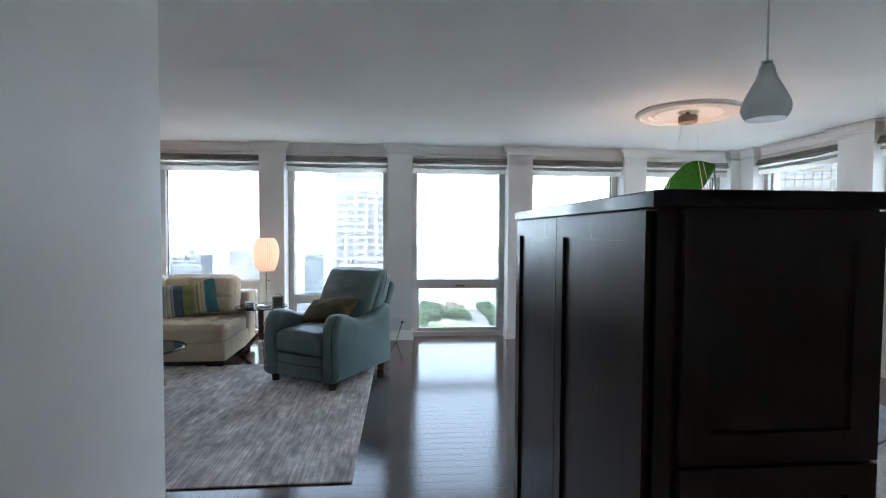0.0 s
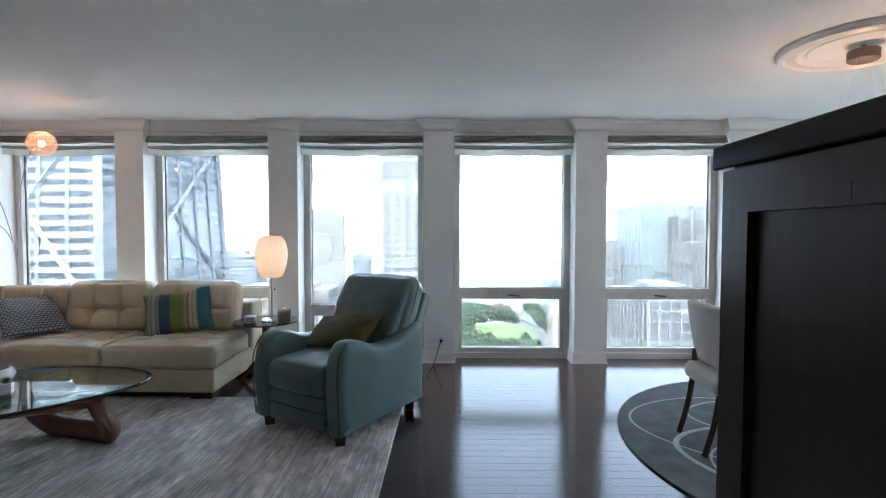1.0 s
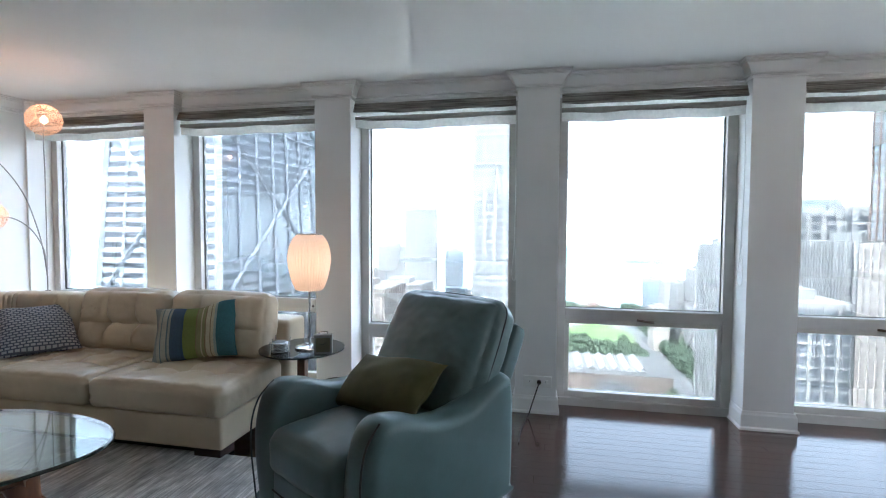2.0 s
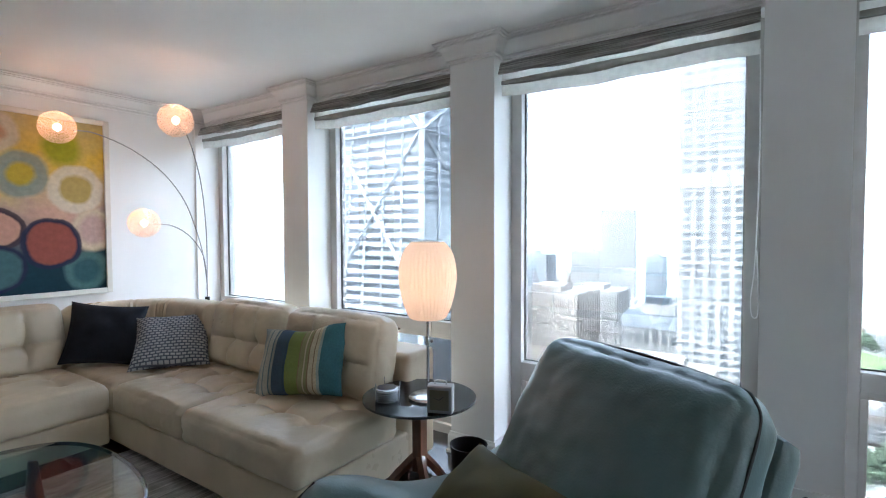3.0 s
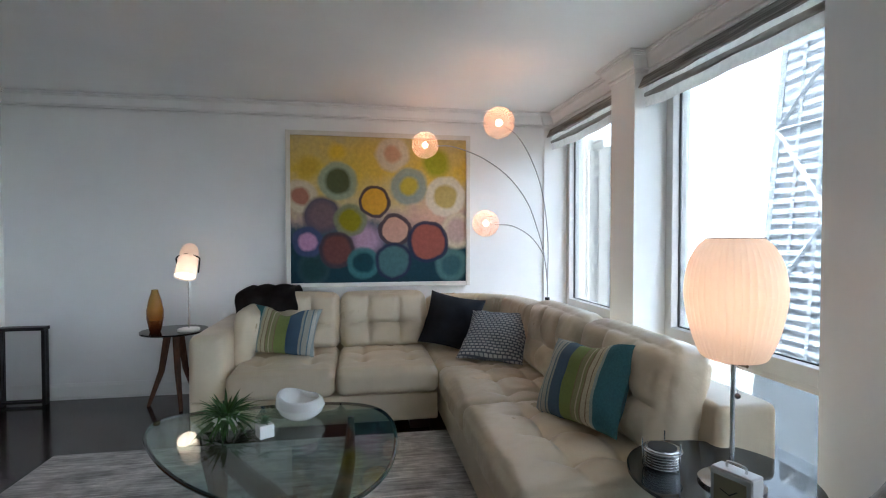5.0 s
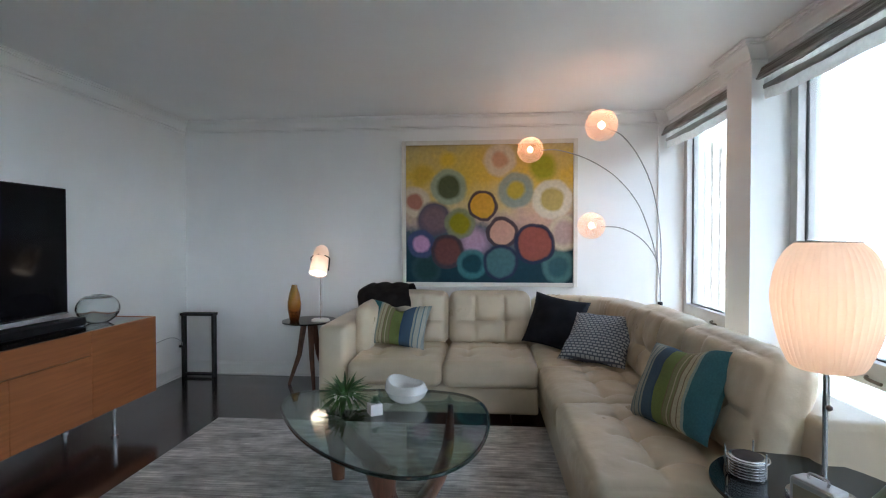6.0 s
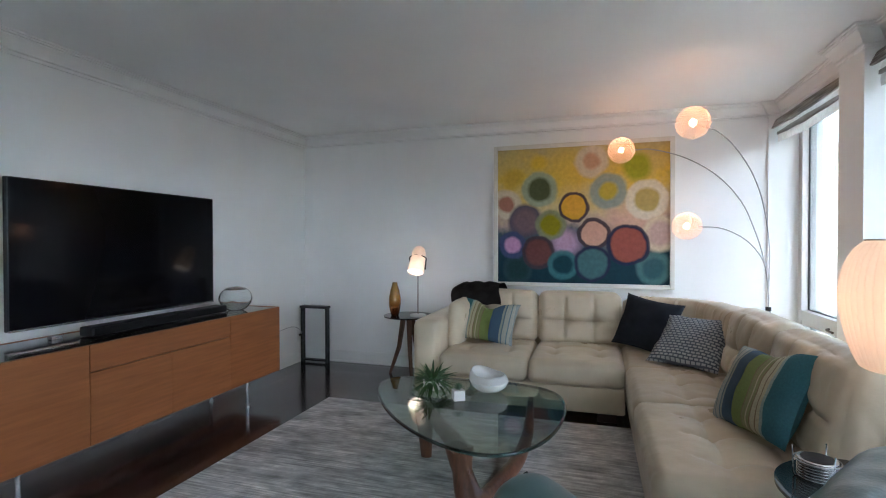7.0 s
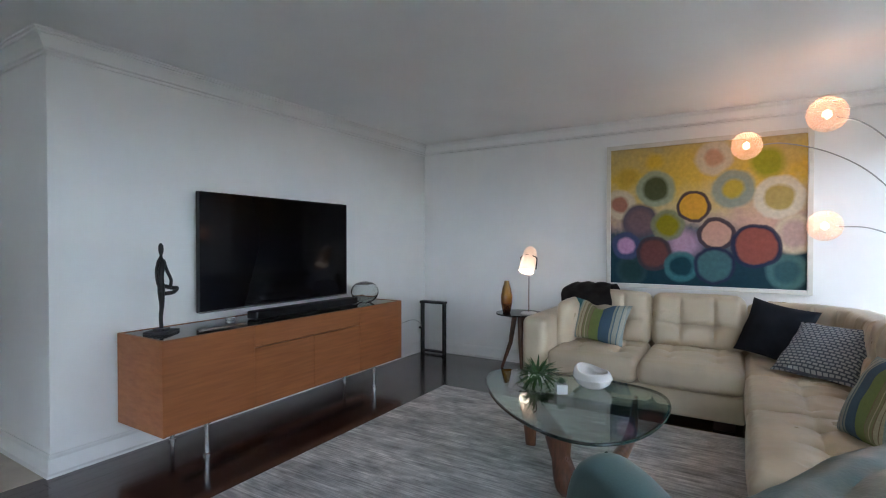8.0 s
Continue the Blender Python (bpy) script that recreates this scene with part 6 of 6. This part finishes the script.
tower("beige brick tower block in haze", -66.5, -61.5, 66, 12, 26, CREAMBRICK, GLASSD, 3.3, 4.6, 1.7, 2.6, low=-35)
tower("pale office tower with tall vertical piers", 18.4, 20.6, 330, 45, -9, WHITESTONE, GLASSD, 4.0, 5.0, 0.9, 2.4, low=-150, piers_front=1.0)
tower("small white block with dark windows", 18.6, 21.3, 440, 40, -20, WHITESTONE, GLASSD, 4.0, 5.0, 2.0, 2.6, low=-70)
tower("light blue glass tower", 21.5, 27.5, 300, 45, 17, PALEBLUE, GLASSP, 4.0, 5.2, 1.4, 1.0, low=-60, roof=BLUEGREY)
tower("white office tower with a grid of windows", 25.2, 33.5, 285, 40, 10, WHITESTONE, GLASSD, 4.6, 6.5, 1.9, 2.6, low=-60)
tower("pale slab with close vertical fins", 28.0, 33.0, 225, 36, -4, WHITESTONE, GLASSD, 40, 2.2, 1.5, 1.0, low=-60, piers_front=1.0)
tower("low white block with a grid of windows", 22.2, 29.5, 185, 45, -24, WHITESTONE, GLASSD, 4.0, 4.0, 0.9, 0.9, low=-95)
tower("rose and blue glass tower", 34.4, 45.0, 190, 40, 70, ROSE, GLASSB, 3.8, 4.0, 0.9, 0.7, low=-50)
tower("beige masonry block with small windows", 33.6, 43.5, 150, 30, -3, BEIGE, GLASSD, 3.6, 3.8, 1.8, 2.0, low=-70)
tower("beige brick apartment block", 52.0, 66.0, 110, 60, 6, BEIGE, GLASSD, 3.4, 4.2, 1.6, 2.2, low=-60)
tower("small blue block by the shore", 11.6, 13.4, 800, 50, -78, BLUEGREY, GLASSB, 4.0, 7, 1.0, 1.5, low=-130)
for k, (a0, a1, y, top) in enumerate(((13.2, 14.6, 720, -72), (14.4, 16.0, 640, -66), (12.2, 13.6, 640, -98), (16.0, 17.2, 600, -46), (14.4, 15.8, 640, -96), (-21.0, -19.4, 700, -60), (-14.2, -11.6, 430, -62), (-9.6, -7.7, 520, -70), (-23.6, -21.4, 560, -58))):
    tower("pale mid-rise block in the haze", a0, a1, y, 35, top, (PALE, WHITESTONE, BEIGE)[k % 3], GLASSL, 3.8, 5.0, 1.9, 2.2, low=-135)

# broad low roofs just below, one with an oval skylight, and a mansard roof beyond
near = thing("low_building", pose(-40, 190, GROUND), "broad low building with white flat roofs", "building")
block("wall", BEIGE, -32, 24, -55, 52, 0, 96, near)
block("roof", ROOFW, -31, 23, -54, 51, 96, 96.6, near)
for x, y, w, d, h in ((-20, 20, 9, 12, 3), (8, 34, 10, 8, 2.4), (-8, -18, 6, 9, 2), (14, -5, 5, 12, 1.6)):
    block("roof_plant", WHITESTONE, x - w / 2, x + w / 2, y - d / 2, y + d / 2, 96.6, 96.6 + h, near)
part("skylight", disc(5.0, 96.6, 98.2, 0.6, 28, (-2, 12)), GLASSB, near, "oval blue glass skylight")
mans = thing("mansard_building", pose(-51, 310, GROUND), "stone building with a dark mansard roof", "building")
block("wall", WHITESTONE, -22, 16, -12, 14, 0, 96, mans)
for i in range(8):
    block("window", GLASSD, -20.5 + i * 4.6, -18.0 + i * 4.6, -12.3, -11.5, 88, 93, mans)
bm = bmesh.new()
lo = [bm.verts.new(p) for p in ((-22.5, -12.6, 96), (16.5, -12.6, 96), (16.5, 14.6, 96), (-22.5, 14.6, 96))]
hi = [bm.verts.new(p) for p in ((-19, -9, 103), (13, -9, 103), (13, 11, 103), (-19, 11, 103))]
bm.faces.new(lo)
bm.faces.new(hi)
for i in range(4):
    bm.faces.new((lo[i], lo[(i + 1) % 4], hi[(i + 1) % 4], hi[i]))
part("roof", bm, SLATE, mans, "dark slate mansard roof")
block("upper_storey", PALE, -10, 8, -5, 8, 103, 109, mans)
block("cap", SLATE, -8, 5, -4, 7, 109, 113, mans)

# the museum below, with saw-toothed skylights
MUSEUM = mat("museum limestone", (0.099, 0.080, 0.070), 0.85, vary=0.08, scale=0.08)
MUSROOF = mat("grey roof membrane", (0.054, 0.054, 0.054), 0.85, vary=0.08, scale=0.08)
mus = thing("museum", pose(72, 483, GROUND), "low stone museum with rows of white skylights", "building")
block("wall", MUSEUM, -55, 42, -32, 40, 0, 21, mus)
block("roof", MUSROOF, -54, 41, -31, 39, 21, 21.8, mus)
block("glass_front", GLASSD, -22, 10, -33.5, -31, 3, 17, mus)
for i in range(9):
    block("mullion", WHITESTONE, -22 + i * 4 - 0.35, -22 + i * 4 + 0.35, -34.2, -33, 3, 17, mus)
for i in range(4):
    block("transom", WHITESTONE, -22, 10, -34.0, -33.2, 4 + i * 3.8, 4.7 + i * 3.8, mus)
for i in range(7):
    x = -50 + i * 11
    bm = bmesh.new()
    v = [bm.verts.new(p) for p in ((x, -18, 21.8), (x + 8, -18, 21.8), (x + 4, -18, 26), (x, 34, 21.8), (x + 8, 34, 21.8), (x + 4, 34, 26))]
    for f in ((0, 1, 2), (3, 5, 4), (0, 2, 5, 3), (2, 1, 4, 5), (1, 0, 3, 4)):
        bm.faces.new([v[j] for j in f])
    part("skylight", bm, WHITESTONE, mus, "white ridge skylight")
arm = thing("armory", pose(92, 905, GROUND), "old red brick hall with a pale roof beyond the park", "building")
block("wall", ROSE, -24, 24, -12, 12, 0, 14, arm)
block("gable", ROSE, -9, 9, -14, 12, 0, 21, arm)
block("roof", PALE, -23, 23, -11, 11, 14, 16, arm)
for i in range(10):
    block("window", GLASSD, -21 + i * 4.5, -19 + i * 4.5, -12.4, -11.5, 4, 10, arm)

# ground, streets, park, lake and the long breakwater
CITY = mat("city ground", (0.182, 0.185, 0.182), 0.9, vary=0.12, scale=0.02, other=(0.17, 0.185, 0.165))
ASPHALT = mat("asphalt street", (0.07, 0.07, 0.072), 0.85, vary=0.1, scale=0.1)
LAWN = mat("park lawn", (0.065, 0.109, 0.032), 0.95, vary=0.08, scale=0.05)
WATER = mat("lake water", (0.208, 0.281, 0.294), 0.7, spec=0.1, vary=0.05, scale=0.004)
SAND = mat("breakwater stone", (0.238, 0.259, 0.231), 0.9, vary=0.1, scale=0.02)
structure("ground", box(-4800, 4800, -3000, 960, GROUND - 4, GROUND), CITY, "hazy city ground far below")
structure("lake", box(-4800, 4800, 960, 4980, GROUND - 4, GROUND - 0.5), WATER, "pale blue-green lake reaching the horizon")
structure("street", box(118, 142, 60, 958, GROUND, GROUND + 0.15), ASPHALT, "asphalt street between tall blocks")
structure("lawn", prism([(82 + 46 * math.cos(a), 720 + 78 * math.sin(a)) for a in [k * math.pi / 16 for k in range(32)]], GROUND, GROUND + 0.3), LAWN, "bright green park lawn")
structure("breakwater", prism([(200, 2180), (420, 2120), (900, 2140), (1000, 2230), (620, 2260), (330, 2320)], GROUND - 3, GROUND + 2), SAND, "low stone breakwater with trees in the lake")
structure("pier_arm", box(230, 1250, 2560, 2590, GROUND - 3, GROUND + 4), SAND, "long low stone breakwater far out")

FOLIAGE = mat("park foliage", (0.032, 0.052, 0.030), 0.9, vary=0.2, scale=0.3, island=0.35)
# paler copy of the foliage: distance haze is put into its colour
FARGREEN = mat("haze-paled far foliage", (0.150, 0.195, 0.150), 0.9, vary=0.1, scale=0.1, island=0.15)
TRUNK = mat("tree bark", (0.06, 0.045, 0.035), 0.9)


def woods(name, places, size, seed, label, leaf):
    """Trees as tapered trunks under crowns of many small uneven clumps, joined into one sheet of woodland."""
    rnd = random.Random(seed)
    verts, faces, tv, tf = [], [], [], []
    shape = [Vector(p).normalized() for p in ((0, 0, 1), (0, 0, -1), (1, 0, 0.1), (-1, 0, -0.1), (0, 1, 0.1), (0, -1, -0.1))]
    tris = ((0, 2, 4), (0, 4, 3), (0, 3, 5), (0, 5, 2), (1, 4, 2), (1, 3, 4), (1, 5, 3), (1, 2, 5))
    for x, y in places:
        h = size * rnd.uniform(0.7, 1.3)
        b = len(tv)
        tv += [(x + dx, y + dy, GROUND) for dx, dy in ((-0.4, -0.4), (0.4, -0.4), (0, 0.5))] + [(x + dx, y + dy, GROUND + h * 0.6) for dx, dy in ((-0.15, -0.15), (0.15, -0.15), (0, 0.2))]
        tf += [(b, b + 1, b + 4, b + 3), (b + 1, b + 2, b + 5, b + 4), (b + 2, b, b + 3, b + 5)]
        for k in range(34):
            a, u = rnd.uniform(0, 2 * math.pi), rnd.uniform(-0.8, 1)
            r = h * 0.42 * math.sqrt(max(0.05, 1 - u * u)) * rnd.uniform(0.55, 1.05)
            c = Vector((x + r * math.cos(a), y + r * math.sin(a), GROUND + h * (0.62 + 0.34 * u)))
            s = h * rnd.uniform(0.09, 0.17)
            b = len(verts)
            verts += [tuple(c + p * s * rnd.uniform(0.7, 1.3)) for p in shape]
            faces += [tuple(b + i for i in f) for f in tris]
    me = bpy.data.meshes.new(name)
    me.from_pydata(verts, [], faces)
    me.materials.append(leaf)
    ob = new(name, me)
    tagged(ob, label=label, category="trees", kind="stuff")
    mt = bpy.data.meshes.new("trunks")
    mt.from_pydata(tv, [], tf)
    mt.materials.append(TRUNK)
    tagged(new("tree_trunks", mt), label="brown trunks under the park trees", category="trunks", kind="stuff")


rnd = random.Random(3)
places = []
while len(places) < 420:
    x, y = rnd.uniform(0, 175), rnd.uniform(535, 945)
    inside = ((x - 82) / 50) ** 2 + ((y - 720) / 84) ** 2 < 1
    museum_plot = 15 < x < 116 and 440 < y < 530
    hall = 64 < x < 120 and 886 < y < 925
    road = 116 < x < 144
    if not (inside or museum_plot or hall or road):
        places.append((x, y))
places += [(62, 640), (75, 641), (104, 652)]
woods("park_trees", places, 14.0, 5, "broad green trees round the park", FOLIAGE)
woods("street_trees", [(rnd.choice((112, 148)) + rnd.uniform(-3, 3), rnd.uniform(160, 620)) for _ in range(90)] + [(rnd.uniform(12, 120), rnd.uniform(375, 425)) for _ in range(100)], 11.0, 6, "green street trees below the towers", FOLIAGE)
woods("breakwater_trees", [(rnd.uniform(330, 900), rnd.uniform(2150, 2240)) for _ in range(110)], 16.0, 7, "low green trees along the breakwater", FARGREEN)

# added ring that glows as painted haze and covers the sky's dark rim
haze = mat("haze backdrop glow", (0.8, 0.85, 0.9), 1.0, emit=(0.92, 0.96, 1.0), power=0.42)
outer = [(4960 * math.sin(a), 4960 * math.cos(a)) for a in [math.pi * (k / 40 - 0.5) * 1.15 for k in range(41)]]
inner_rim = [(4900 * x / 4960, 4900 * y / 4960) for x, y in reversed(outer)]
structure("glow_backdrop", prism(outer + inner_rim, GROUND - 4, 470), haze, "pale glowing backdrop ring standing in for horizon haze")

# ---- floor boards, and tiles in the hallway ----
PLANKS = [bpy.data.meshes.new("board") for _ in range(3)]
for me, length in zip(PLANKS, (0.9, 1.2, 1.5)):
    bm = box(0, length - 0.0008, 0, 0.0832, -0.006, 0.0, 0.0008, 1)
    bm.to_mesh(me)
    bm.free()
    me.materials.append(FLOOR)
rest = bmesh.new()
rnd = random.Random(11)
row, count = 0, 0
y = 2.93
while y < NORTH - 0.05:
    x = WEST - rnd.uniform(0, 1.2)
    while x < EAST:
        k = rnd.randrange(3)
        length = (0.9, 1.2, 1.5)[k]
        a, b = max(x, WEST), min(x + length, EAST)
        whole = x >= WEST and x + length <= EAST
        if whole and -0.6 < x + length / 2 < 3.4 and y > 2.98 and count < 300:
            ob = new("board", PLANKS[k])
            ob.parent = floor
            ob.matrix_basis = pose(x, y, 0)
            count += 1
        elif b - a > 0.01:
            add_box(rest, a, b - 0.0008, y, y + 0.0832, -0.006, 0.0)
        x += length
    y += 0.0835
tagged(part("boards", rest, FLOOR, floor), kind="stuff")
tiles = bmesh.new()
for i in range(14):
    for j in range(11):
        x, y = HALL + 0.002 + i * 0.405, 2.923 - (j + 1) * 0.405
        add_box(tiles, x, x + 0.4, y, y + 0.4, -0.006, 0.0005)
tagged(part("stone_tiles", tiles, TILE, floor, "beige stone floor tiles"), kind="stuff")
